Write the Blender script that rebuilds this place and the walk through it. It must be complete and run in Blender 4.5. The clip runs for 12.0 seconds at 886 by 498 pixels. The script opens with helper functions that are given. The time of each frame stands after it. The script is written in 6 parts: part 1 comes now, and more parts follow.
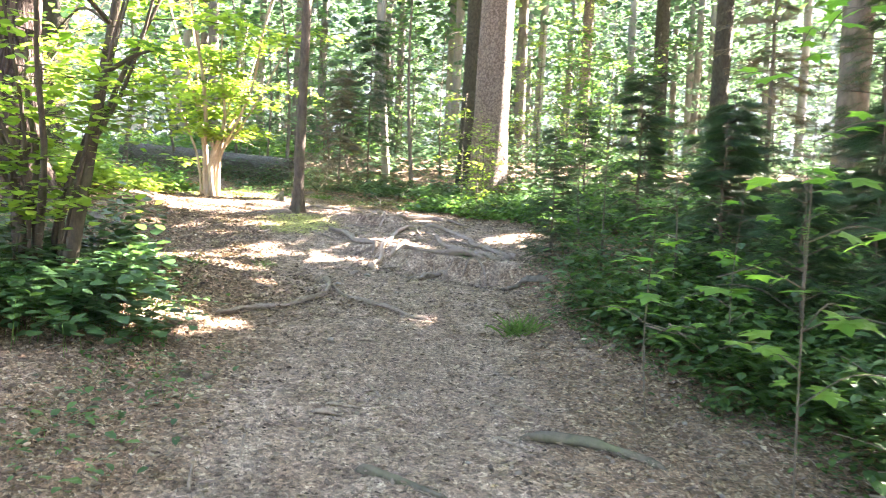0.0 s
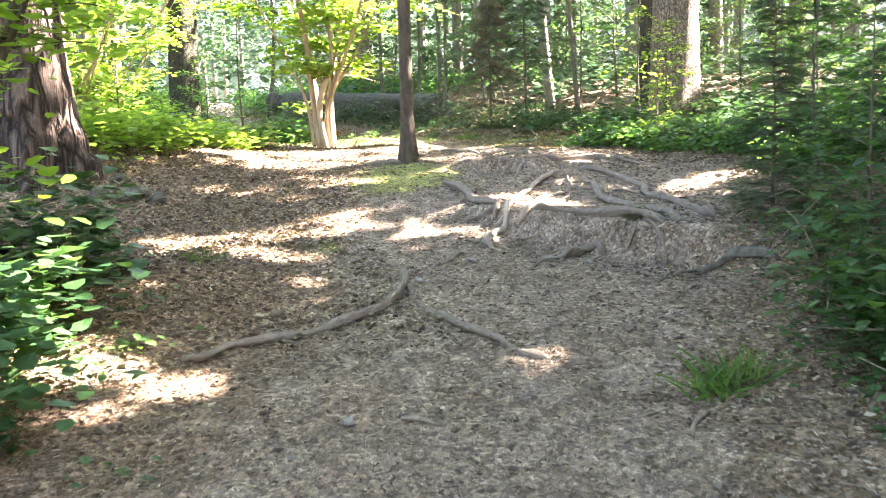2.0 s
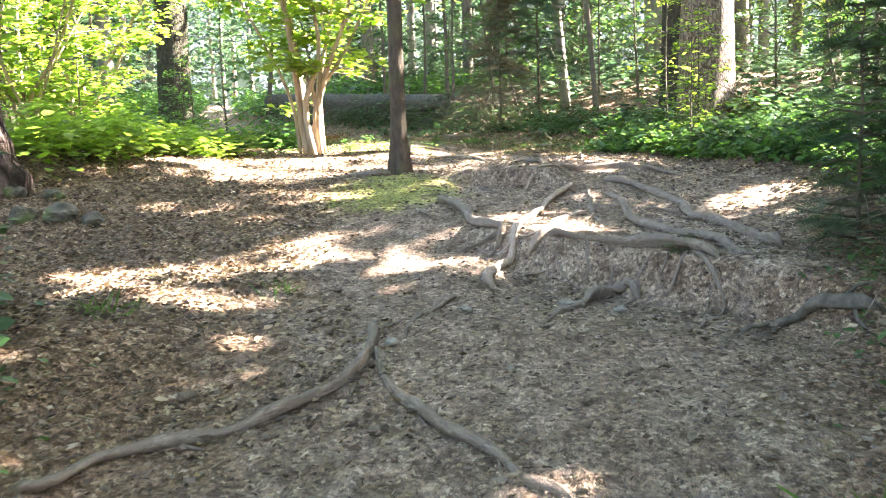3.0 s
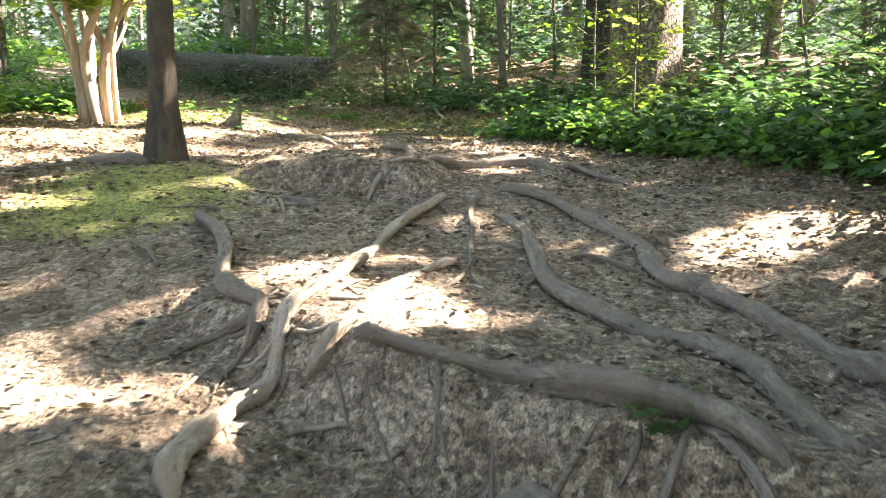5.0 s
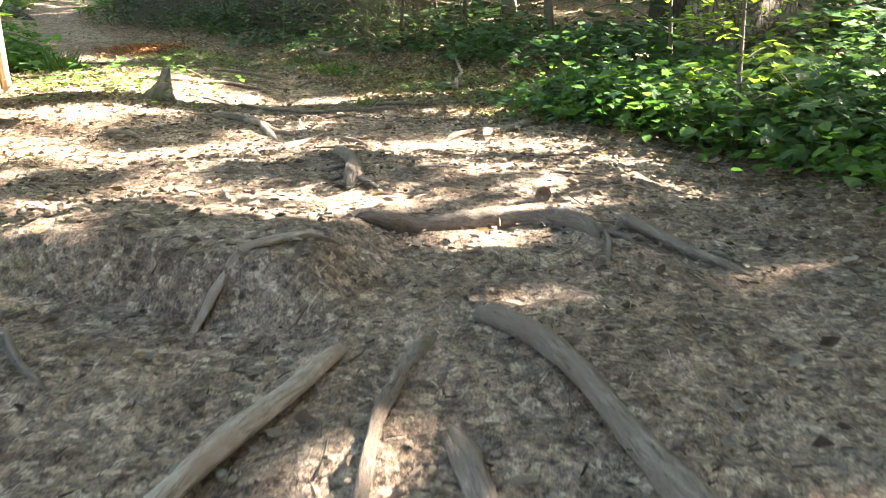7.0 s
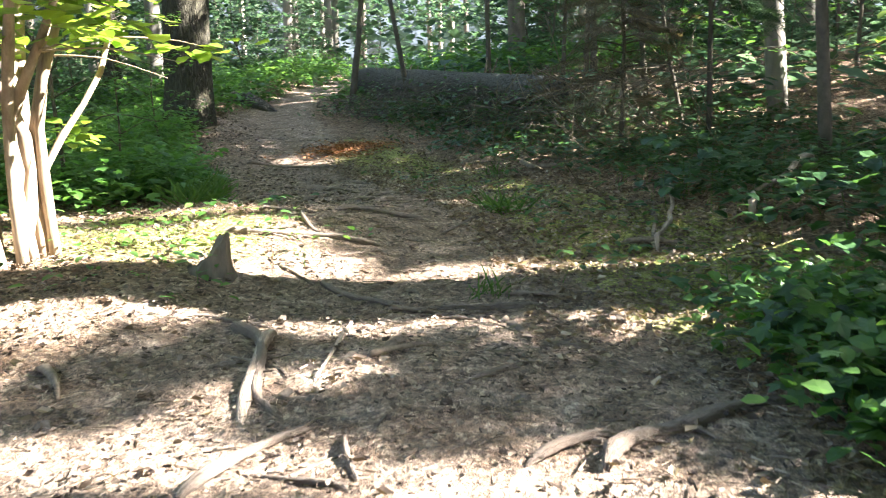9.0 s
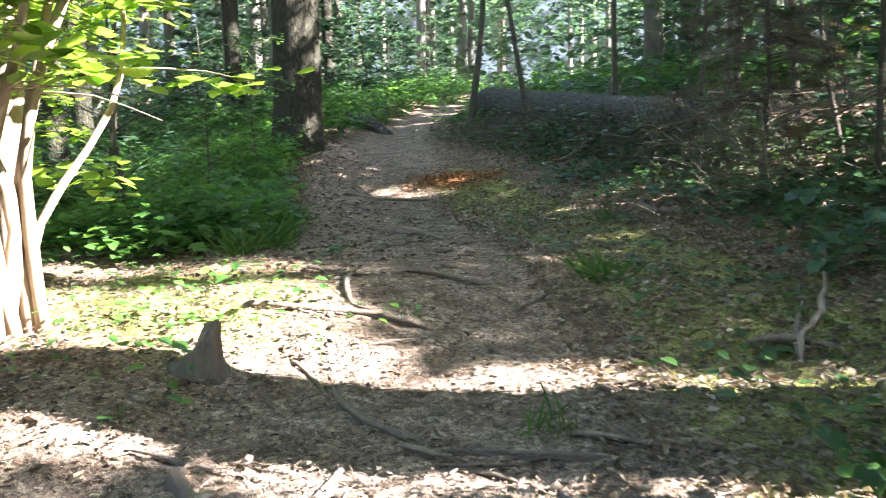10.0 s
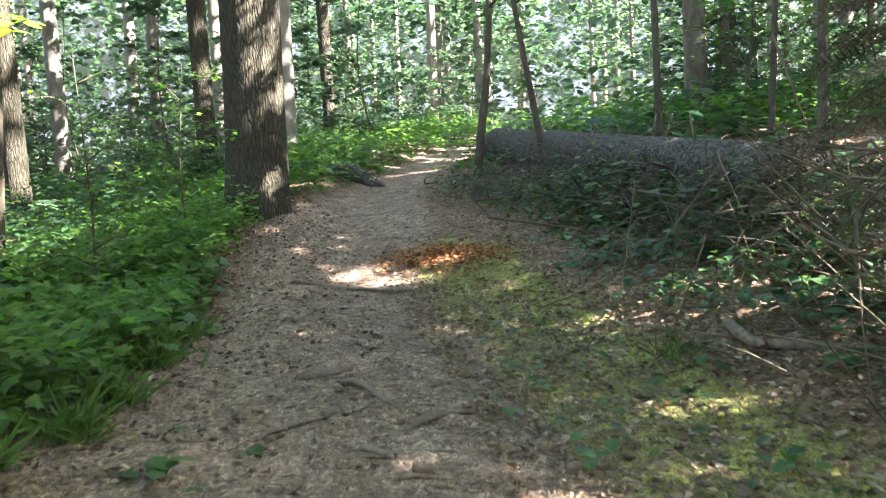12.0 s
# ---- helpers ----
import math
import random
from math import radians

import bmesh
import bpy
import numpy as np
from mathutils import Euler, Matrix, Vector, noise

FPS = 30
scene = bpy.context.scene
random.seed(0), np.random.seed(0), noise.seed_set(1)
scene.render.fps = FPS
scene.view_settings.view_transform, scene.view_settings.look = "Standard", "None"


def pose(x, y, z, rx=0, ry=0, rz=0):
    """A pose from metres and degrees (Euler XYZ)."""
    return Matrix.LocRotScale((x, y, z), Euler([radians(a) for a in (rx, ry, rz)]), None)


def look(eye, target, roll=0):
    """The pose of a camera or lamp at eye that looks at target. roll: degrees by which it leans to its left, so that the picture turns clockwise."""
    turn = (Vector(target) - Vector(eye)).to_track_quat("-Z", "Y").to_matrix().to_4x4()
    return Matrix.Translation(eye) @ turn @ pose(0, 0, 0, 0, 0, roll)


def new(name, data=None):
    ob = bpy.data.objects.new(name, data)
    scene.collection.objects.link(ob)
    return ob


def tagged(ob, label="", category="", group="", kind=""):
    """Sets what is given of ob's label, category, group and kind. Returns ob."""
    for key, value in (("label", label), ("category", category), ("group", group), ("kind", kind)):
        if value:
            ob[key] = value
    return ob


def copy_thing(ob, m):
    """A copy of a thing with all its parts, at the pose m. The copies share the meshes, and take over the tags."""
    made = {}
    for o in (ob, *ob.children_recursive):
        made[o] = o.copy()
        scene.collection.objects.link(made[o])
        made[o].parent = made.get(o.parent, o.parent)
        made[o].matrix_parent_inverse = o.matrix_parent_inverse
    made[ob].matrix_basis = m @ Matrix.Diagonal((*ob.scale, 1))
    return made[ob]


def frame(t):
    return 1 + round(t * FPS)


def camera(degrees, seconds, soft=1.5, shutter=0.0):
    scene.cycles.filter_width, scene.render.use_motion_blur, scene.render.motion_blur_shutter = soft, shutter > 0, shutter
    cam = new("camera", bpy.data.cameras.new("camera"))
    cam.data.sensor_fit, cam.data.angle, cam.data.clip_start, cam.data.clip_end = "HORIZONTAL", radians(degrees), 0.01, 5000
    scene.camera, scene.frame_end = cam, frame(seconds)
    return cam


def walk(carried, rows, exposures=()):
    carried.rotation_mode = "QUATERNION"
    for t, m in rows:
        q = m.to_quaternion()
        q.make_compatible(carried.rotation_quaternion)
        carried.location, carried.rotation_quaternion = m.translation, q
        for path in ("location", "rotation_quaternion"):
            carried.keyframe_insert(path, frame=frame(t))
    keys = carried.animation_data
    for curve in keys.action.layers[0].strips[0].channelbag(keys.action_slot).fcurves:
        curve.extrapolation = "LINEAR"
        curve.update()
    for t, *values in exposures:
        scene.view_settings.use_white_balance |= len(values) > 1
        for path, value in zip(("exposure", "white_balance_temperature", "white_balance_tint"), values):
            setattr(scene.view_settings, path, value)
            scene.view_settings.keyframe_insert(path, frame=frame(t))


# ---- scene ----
cam = camera(55.8, 12.0, soft=1.1, shutter=0.2)
PATH = [
    (0.0, look((-0.054, -0.195, 2.116), (-0.021, 2.303, 2.014), 2.6)),
    (0.5, look((0.253, 0.802, 2.112), (-0.009, 3.285, 1.990), 1.8)),
    (1.0, look((0.330, 1.675, 2.144), (-0.103, 4.130, 1.950), 1.0)),
    (1.5, look((0.316, 2.735, 2.167), (-0.151, 5.179, 1.923), -1.5)),
    (2.0, look((0.385, 3.766, 2.223), (-0.159, 6.188, 1.921), -1.9)),
    (2.5, look((0.378, 4.577, 2.270), (-0.259, 6.978, 1.976), -2.2)),
    (3.0, look((0.205, 5.439, 2.277), (-0.380, 7.851, 1.983), -2.1)),
    (3.2, look((0.165, 5.743, 2.331), (-0.399, 8.159, 2.028), -2.2)),
    (4.8, look((0.098, 8.776, 2.256), (-0.246, 11.227, 1.907), 0.5)),
    (5.0, look((0.128, 9.105, 2.280), (-0.196, 11.558, 1.917), 0.4)),
    (5.5, look((0.161, 9.856, 2.353), (-0.185, 12.286, 1.879), -0.7)),
    (6.0, look((0.116, 10.636, 2.353), (-0.184, 13.055, 1.796), -1.1)),
    (6.5, look((0.163, 11.387, 2.459), (-0.125, 13.809, 1.906), 0.6)),
    (7.0, look((0.171, 11.901, 2.616), (-0.323, 14.283, 2.037), -0.2)),
    (7.5, look((0.146, 12.723, 2.739), (-0.395, 15.114, 2.251), -0.1)),
    (7.7, look((0.125, 13.026, 2.800), (-0.432, 15.419, 2.334), -0.6)),
    (9.3, look((0.186, 15.076, 3.201), (-1.186, 17.130, 2.817), -1.4)),
    (9.5, look((0.095, 15.361, 3.251), (-1.310, 17.395, 2.875), -1.6)),
    (10.0, look((-0.173, 16.012, 3.291), (-1.781, 17.896, 2.950), -1.3)),
    (10.5, look((-0.486, 16.539, 3.357), (-2.353, 18.135, 2.886), -2.4)),
    (11.0, look((-1.010, 17.276, 3.417), (-2.688, 19.066, 2.933), -1.6)),
    (11.5, look((-1.489, 18.016, 3.465), (-3.099, 19.894, 3.099), -1.3)),
    (12.0, look((-1.950, 18.756, 3.525), (-3.623, 20.600, 3.295), -2.6)),
]
walk(cam, PATH, exposures=[(0.0, 5.5, 6650, 21), (2.0, 5.35, 6650, 18), (3.0, 5.1, 6600, 16), (5.0, 4.62, 7050, 13), (7.5, 4.47, 6700, 12), (9.5, 4.0, 5950, 12), (10.5, 4.15, 5800, 20), (11.0, 4.05, 5850, 23), (11.5, 4.3, 5650, 16), (12.0, 4.5, 6200, 17)])

# ---------------- light ----------------
SUN_AZ, SUN_EL = radians(61.5), radians(38.0)   # clockwise from +y, above the horizon
SUN_DIR = Vector((math.sin(SUN_AZ) * math.cos(SUN_EL), math.cos(SUN_AZ) * math.cos(SUN_EL), math.sin(SUN_EL)))
world = bpy.data.worlds.new("sky")
scene.world = world
world.use_nodes = True
wn = world.node_tree
sky = wn.nodes.new("ShaderNodeTexSky")
sky.sky_type, sky.sun_disc = "NISHITA", False
sky.sun_elevation, sky.sun_rotation = SUN_EL, SUN_AZ
sky.air_density, sky.dust_density = 1.0, 2.5
wn.links.new(sky.outputs[0], wn.nodes["Background"].inputs[0])
wn.nodes["Background"].inputs[1].default_value = 0.055
sun_data = bpy.data.lights.new("sun", "SUN")
sun_data.energy, sun_data.angle, sun_data.color = 5.0, radians(0.55), (1.0, 0.93, 0.82)
sun = new("sun", sun_data)
sun.matrix_world = look(SUN_DIR * 60, (0, 0, 0))

RNG = np.random.default_rng(11)


# ---------------- materials ----------------
def mat_new(name):
    m = bpy.data.materials.new(name)
    m.use_nodes = True
    nt = m.node_tree
    bs = nt.nodes["Principled BSDF"]
    return m, nt, bs


def node(nt, kind, **inputs):
    n = nt.nodes.new(kind)
    for k, v in inputs.items():
        n.inputs[k.replace("_", " ")].default_value = v
    return n


def ramp(nt, fac, stops):
    r = nt.nodes.new("ShaderNodeValToRGB")
    el = r.color_ramp.elements
    while len(el) < len(stops):
        el.new(0.5)
    for e, (p, c) in zip(el, stops):
        e.position, e.color = p, (*c, 1.0)
    nt.links.new(fac, r.inputs[0])
    return r.outputs[0]


def mixcol(nt, fac, a, b, how="MIX"):
    n = nt.nodes.new("ShaderNodeMix")
    n.data_type, n.blend_type = "RGBA", how
    for sock, v in ((n.inputs[0], fac), (n.inputs[6], a), (n.inputs[7], b)):
        if isinstance(v, bpy.types.NodeSocket):
            nt.links.new(v, sock)
        elif isinstance(v, tuple):
            sock.default_value = (*v, 1.0)
        else:
            sock.default_value = v
    return n.outputs[2]


def noise_tex(nt, scale, detail=4.0, rough=0.6, stretch=None):
    tc = nt.nodes.new("ShaderNodeTexCoord")
    n = node(nt, "ShaderNodeTexNoise", Scale=scale, Detail=detail, Roughness=rough)
    if stretch:
        mp = nt.nodes.new("ShaderNodeMapping")
        mp.inputs["Scale"].default_value = stretch
        nt.links.new(tc.outputs["Object"], mp.inputs[0])
        nt.links.new(mp.outputs[0], n.inputs["Vector"])
    else:
        nt.links.new(tc.outputs["Object"], n.inputs["Vector"])
    return n.outputs["Fac"]


def bump(nt, bs, height, strength=0.5, dist=0.02):
    b = nt.nodes.new("ShaderNodeBump")
    b.inputs["Strength"].default_value, b.inputs["Distance"].default_value = strength, dist
    nt.links.new(height, b.inputs["Height"])
    nt.links.new(b.outputs[0], bs.inputs["Normal"])


def leaf_material(name, dark, light, trans=0.45, rough=0.45, dead=None, glow=(1.35, 1.25, 0.35)):
    """Thin leaf: gloss on the face, light passing through, colour varied leaf by leaf."""
    m, nt, bs = mat_new(name)
    geo = nt.nodes.new("ShaderNodeNewGeometry")
    stops = [(0.0, dark), (0.85, light)] if dead is None else [(0.0, dark), (0.8, light), (0.97, dead)]
    col = ramp(nt, geo.outputs["Random Per Island"], stops)
    nz = noise_tex(nt, 1.3, 2.0)
    col = mixcol(nt, nz, col, mixcol(nt, 0.5, col, tuple(c * 0.45 for c in dark)))
    nt.links.new(col, bs.inputs["Base Color"])
    bs.inputs["Roughness"].default_value = rough
    bs.inputs["Specular IOR Level"].default_value = 0.28
    tr = nt.nodes.new("ShaderNodeBsdfTranslucent")
    warm = mixcol(nt, 0.6, col, glow, "MULTIPLY")
    hs = node(nt, "ShaderNodeHueSaturation", Value=1.9)
    nt.links.new(warm, hs.inputs["Color"])
    nt.links.new(hs.outputs[0], tr.inputs[0])
    mx = nt.nodes.new("ShaderNodeMixShader")
    mx.inputs[0].default_value = trans
    nt.links.new(bs.outputs[0], mx.inputs[1])
    nt.links.new(tr.outputs[0], mx.inputs[2])
    nt.links.new(mx.outputs[0], nt.nodes["Material Output"].inputs[0])
    return m


def bark_material(name, dark, light, scale=6.0, stretch=(1, 1, 0.25), strength=0.7, dist=0.03, moss=0.0):
    m, nt, bs = mat_new(name)
    a = noise_tex(nt, scale, 8.0, 0.65, stretch)
    b = noise_tex(nt, scale * 6, 4.0, 0.6, stretch)
    c = noise_tex(nt, 1.2, 3.0)
    col = ramp(nt, a, [(0.3, dark), (0.62, light)])
    col = mixcol(nt, b, col, mixcol(nt, 0.6, col, tuple(v * 0.5 for v in dark)))
    col = mixcol(nt, c, col, mixcol(nt, 0.14, col, (0.25, 0.26, 0.22)))
    if moss:
        g = ramp(nt, noise_tex(nt, 2.3, 5.0), [(0.52, (0, 0, 0)), (0.7, (moss, moss, moss))])
        col = mixcol(nt, g, col, (0.09, 0.13, 0.03))
    nt.links.new(col, bs.inputs["Base Color"])
    bs.inputs["Roughness"].default_value = 0.9
    bs.inputs["Specular IOR Level"].default_value = 0.2
    ad = nt.nodes.new("ShaderNodeMath")
    ad.operation = "MULTIPLY_ADD"
    ad.inputs[1].default_value = 0.3
    nt.links.new(b, ad.inputs[0])
    nt.links.new(a, ad.inputs[2])
    bump(nt, bs, ad.outputs[0], strength, dist)
    return m


def root_material(name, crack, dark, light, soil):
    """Bare root: streaks and cracks along it, dusted with soil on a larger scale."""
    m, nt, bs = mat_new(name)
    at = nt.nodes.new("ShaderNodeAttribute")
    at.attribute_name = "grain"
    st = node(nt, "ShaderNodeTexNoise", Scale=60.0, Detail=6.0, Roughness=0.7)
    nt.links.new(at.outputs["Vector"], st.inputs["Vector"])
    st.inputs["Distortion"].default_value = 0.6
    fine = noise_tex(nt, 70.0, 4.0, 0.7)
    big = noise_tex(nt, 7.0, 4.0, 0.65)
    col = ramp(nt, st.outputs["Fac"], [(0.3, crack), (0.42, dark), (0.72, light)])
    col = mixcol(nt, 0.45, col, mixcol(nt, fine, (0.45, 0.45, 0.45), (1.5, 1.5, 1.5)), "MULTIPLY")
    col = mixcol(nt, ramp(nt, big, [(0.4, (0, 0, 0)), (0.6, (0.85, 0.85, 0.85))]), col, soil)
    nt.links.new(col, bs.inputs["Base Color"])
    bs.inputs["Roughness"].default_value = 0.85
    bs.inputs["Specular IOR Level"].default_value = 0.25
    h = nt.nodes.new("ShaderNodeMath")
    h.operation = "MULTIPLY_ADD"
    h.inputs[1].default_value = 0.35
    nt.links.new(fine, h.inputs[0])
    nt.links.new(st.outputs["Fac"], h.inputs[2])
    bump(nt, bs, h.outputs[0], 0.8, 0.02)
    return m


def plate_material(name, crack, dark, light, scale, stretch, width=0.09, dist=0.05, warp=0.6):
    """Bark broken into plates by dark cracks."""
    m, nt, bs = mat_new(name)
    tc = nt.nodes.new("ShaderNodeTexCoord")
    mp = nt.nodes.new("ShaderNodeMapping")
    mp.inputs["Scale"].default_value = stretch
    nt.links.new(tc.outputs["Object"], mp.inputs[0])
    nz = node(nt, "ShaderNodeTexNoise", Scale=scale * 0.8, Detail=5.0)
    nt.links.new(mp.outputs[0], nz.inputs["Vector"])
    ad = nt.nodes.new("ShaderNodeVectorMath")
    ad.operation = "MULTIPLY_ADD"
    ad.inputs[1].default_value = (warp / scale,) * 3
    nt.links.new(nz.outputs["Color"], ad.inputs[0])
    nt.links.new(mp.outputs[0], ad.inputs[2])
    vo = nt.nodes.new("ShaderNodeTexVoronoi")
    vo.feature = "DISTANCE_TO_EDGE"
    vo.inputs["Scale"].default_value = scale
    nt.links.new(ad.outputs[0], vo.inputs["Vector"])
    fine = noise_tex(nt, scale * 7, 6.0, 0.7, stretch)
    col = ramp(nt, fine, [(0.3, dark), (0.7, light)])
    gap = ramp(nt, vo.outputs["Distance"], [(0.0, (0, 0, 0)), (width, (1, 1, 1))])
    col = mixcol(nt, gap, crack, col)
    col = mixcol(nt, noise_tex(nt, 1.1, 3.0), col, mixcol(nt, 0.45, col, dark))
    nt.links.new(col, bs.inputs["Base Color"])
    bs.inputs["Roughness"].default_value = 0.9
    bs.inputs["Specular IOR Level"].default_value = 0.2
    h = nt.nodes.new("ShaderNodeMath")
    h.operation = "MULTIPLY_ADD"
    h.inputs[1].default_value = 0.25
    nt.links.new(fine, h.inputs[0])
    nt.links.new(gap, h.inputs[2])
    bump(nt, bs, h.outputs[0], 1.0, dist)
    return m


def ground_material():
    m, nt, bs = mat_new("forest_floor")
    at = nt.nodes.new("ShaderNodeAttribute")
    at.attribute_name = "tread_shade"
    ms = nt.nodes.new("ShaderNodeAttribute")
    ms.attribute_name = "moss"
    n1 = noise_tex(nt, 0.8, 6.0)
    n2 = noise_tex(nt, 9.0, 6.0, 0.7)
    n3 = noise_tex(nt, 60.0, 4.0, 0.7)
    n4 = noise_tex(nt, 3.0, 5.0, 0.65)
    n5 = noise_tex(nt, 130.0, 3.0, 0.75)
    dirt = ramp(nt, n2, [(0.3, (0.122, 0.086, 0.067)), (0.7, (0.33, 0.255, 0.205))])
    dirt = mixcol(nt, ramp(nt, n4, [(0.45, (0, 0, 0)), (0.62, (0.45, 0.45, 0.45))]), dirt, (0.42, 0.35, 0.3))
    litter = ramp(nt, n3, [(0.3, (0.075, 0.045, 0.028)), (0.55, (0.21, 0.135, 0.085)), (0.75, (0.40, 0.285, 0.19))])
    litter = mixcol(nt, n4, litter, (0.12, 0.074, 0.045))
    bits = node(nt, "ShaderNodeTexVoronoi", Scale=42.0)
    tc = nt.nodes.new("ShaderNodeTexCoord")
    wv = node(nt, "ShaderNodeTexNoise", Scale=24.0, Detail=3.0)
    nt.links.new(tc.outputs["Object"], wv.inputs["Vector"])
    wm = nt.nodes.new("ShaderNodeVectorMath")
    wm.operation = "MULTIPLY_ADD"
    wm.inputs[1].default_value = (0.045, 0.045, 0.045)
    nt.links.new(wv.outputs["Color"], wm.inputs[0])
    nt.links.new(tc.outputs["Object"], wm.inputs[2])
    nt.links.new(wm.outputs[0], bits.inputs["Vector"])
    sep = nt.nodes.new("ShaderNodeSeparateColor")
    nt.links.new(bits.outputs["Color"], sep.inputs[0])
    crumbs = ramp(nt, sep.outputs[0], [(0.1, (0.045, 0.028, 0.018)), (0.45, (0.17, 0.11, 0.072)), (0.8, (0.30, 0.205, 0.14)), (0.97, (0.50, 0.40, 0.29))])
    litter = mixcol(nt, 0.55, litter, crumbs)
    dirt = mixcol(nt, 0.5, dirt, crumbs)
    wob = nt.nodes.new("ShaderNodeMath")
    wob.operation = "MULTIPLY_ADD"
    wob.inputs[1].default_value = 0.9
    nt.links.new(n4, wob.inputs[0])
    nt.links.new(at.outputs["Fac"], wob.inputs[2])
    fac = ramp(nt, wob.outputs[0], [(0.6, (0, 0, 0)), (1.1, (1, 1, 1))])
    col = mixcol(nt, fac, litter, dirt)
    mw = nt.nodes.new("ShaderNodeMath")
    mw.operation = "MULTIPLY_ADD"
    mw.inputs[1].default_value = 1.0
    nt.links.new(n2, mw.inputs[0])
    nt.links.new(ms.outputs["Fac"], mw.inputs[2])
    mfac = ramp(nt, mw.outputs[0], [(0.85, (0, 0, 0)), (1.15, (0.85, 0.85, 0.85))])
    moss = ramp(nt, n3, [(0.3, (0.12, 0.14, 0.03)), (0.7, (0.36, 0.38, 0.10))])
    col = mixcol(nt, mfac, col, moss)
    col = mixcol(nt, n1, col, mixcol(nt, 0.35, col, (0.05, 0.04, 0.03)))
    col = mixcol(nt, 0.35, col, mixcol(nt, n3, (0.5, 0.5, 0.5), (1.5, 1.5, 1.5)), "MULTIPLY")
    col = mixcol(nt, 0.8, col, ramp(nt, n5, [(0.32, (0.25, 0.25, 0.25)), (0.5, (1, 1, 1)), (0.7, (1.7, 1.65, 1.55))]), "MULTIPLY")
    # dark tones multiplied in to stand for shaded crevices between crumbs
    n6 = noise_tex(nt, 34.0, 5.0, 0.75)
    n7 = noise_tex(nt, 6.0, 5.0, 0.7)
    col = mixcol(nt, 0.9, col, ramp(nt, n6, [(0.36, (0.36, 0.35, 0.34)), (0.47, (1.1, 1.1, 1.1)), (0.66, (1.75, 1.72, 1.68))]), "MULTIPLY")
    col = mixcol(nt, 0.8, col, ramp(nt, n7, [(0.34, (0.6, 0.58, 0.56)), (0.6, (1.2, 1.2, 1.2))]), "MULTIPLY")
    nt.links.new(col, bs.inputs["Base Color"])
    bs.inputs["Roughness"].default_value = 0.92
    bs.inputs["Specular IOR Level"].default_value = 0.25
    ad = nt.nodes.new("ShaderNodeMath")
    ad.operation = "MULTIPLY_ADD"
    ad.inputs[1].default_value = 0.35
    nt.links.new(n3, ad.inputs[0])
    nt.links.new(n2, ad.inputs[2])
    bump(nt, bs, ad.outputs[0], 1.0, 0.05)
    return m


def backdrop_material():
    """Hazy leaves, stems and sky far off in the wood, painted and glowing by itself."""
    m, nt, bs = mat_new("far_wood_glow_haze")
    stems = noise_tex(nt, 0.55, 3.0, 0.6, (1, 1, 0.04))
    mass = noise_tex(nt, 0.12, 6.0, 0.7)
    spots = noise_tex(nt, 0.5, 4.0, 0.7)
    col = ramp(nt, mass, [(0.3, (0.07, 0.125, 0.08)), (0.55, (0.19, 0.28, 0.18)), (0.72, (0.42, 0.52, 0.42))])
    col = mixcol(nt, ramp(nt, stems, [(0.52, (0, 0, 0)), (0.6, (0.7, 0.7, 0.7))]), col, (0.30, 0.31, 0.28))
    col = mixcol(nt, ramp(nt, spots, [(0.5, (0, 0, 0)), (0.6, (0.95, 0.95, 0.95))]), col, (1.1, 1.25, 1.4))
    # emission, not a lamp: haze and bright sky spots are painted colours
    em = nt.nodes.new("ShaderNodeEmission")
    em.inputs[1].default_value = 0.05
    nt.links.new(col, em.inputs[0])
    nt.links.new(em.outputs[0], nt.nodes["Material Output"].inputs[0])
    return m


M_BACKDROP = backdrop_material()
M_GROUND = ground_material()
M_BARK_GREY = bark_material("bark_grey_brown", (0.06, 0.048, 0.038), (0.24, 0.20, 0.165), 7.0, (1, 1, 0.35), 0.8, 0.02, 0.25)
M_BARK_SPRUCE = plate_material("bark_spruce_scaly", (0.07, 0.05, 0.04), (0.14, 0.105, 0.083), (0.31, 0.25, 0.21), 20.0, (1, 1, 0.45), 0.14, 0.025, 1.3)
M_BARK_PINE = plate_material("bark_pine_plates", (0.014, 0.009, 0.007), (0.065, 0.044, 0.035), (0.22, 0.16, 0.13), 6.5, (1, 1, 0.22), 0.26, 0.09, 2.2)
M_BARK_THIN = bark_material("bark_thin_dark", (0.04, 0.032, 0.022), (0.12, 0.095, 0.07), 12.0, (1, 1, 0.5), 0.6, 0.01, 0.3)
M_BARK_HAZEL = bark_material("bark_hazel", (0.2, 0.14, 0.09), (0.46, 0.36, 0.26), 10.0, (1, 1, 0.2), 0.6, 0.008)
M_BARK_OLD = plate_material("bark_old_grey", (0.03, 0.026, 0.02), (0.04, 0.036, 0.024), (0.10, 0.093, 0.062), 24.0, (1, 1, 0.2), 0.22, 0.02, 1.3)
M_BARK_LOG = plate_material("bark_log_grey", (0.035, 0.031, 0.027), (0.072, 0.067, 0.06), (0.185, 0.173, 0.153), 14.0, (1, 1, 1), 0.15, 0.02, 1.5)
M_BARK_RED = bark_material("bark_red_brown", (0.022, 0.015, 0.011), (0.095, 0.066, 0.048), 22.0, (1, 1, 0.35), 1.0, 0.02, 0.25)
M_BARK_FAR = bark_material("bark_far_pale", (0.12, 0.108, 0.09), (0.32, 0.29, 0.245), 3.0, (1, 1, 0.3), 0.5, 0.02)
M_ROOT = root_material("root_worn", (0.045, 0.033, 0.026), (0.145, 0.112, 0.09), (0.32, 0.265, 0.22), (0.165, 0.128, 0.102))
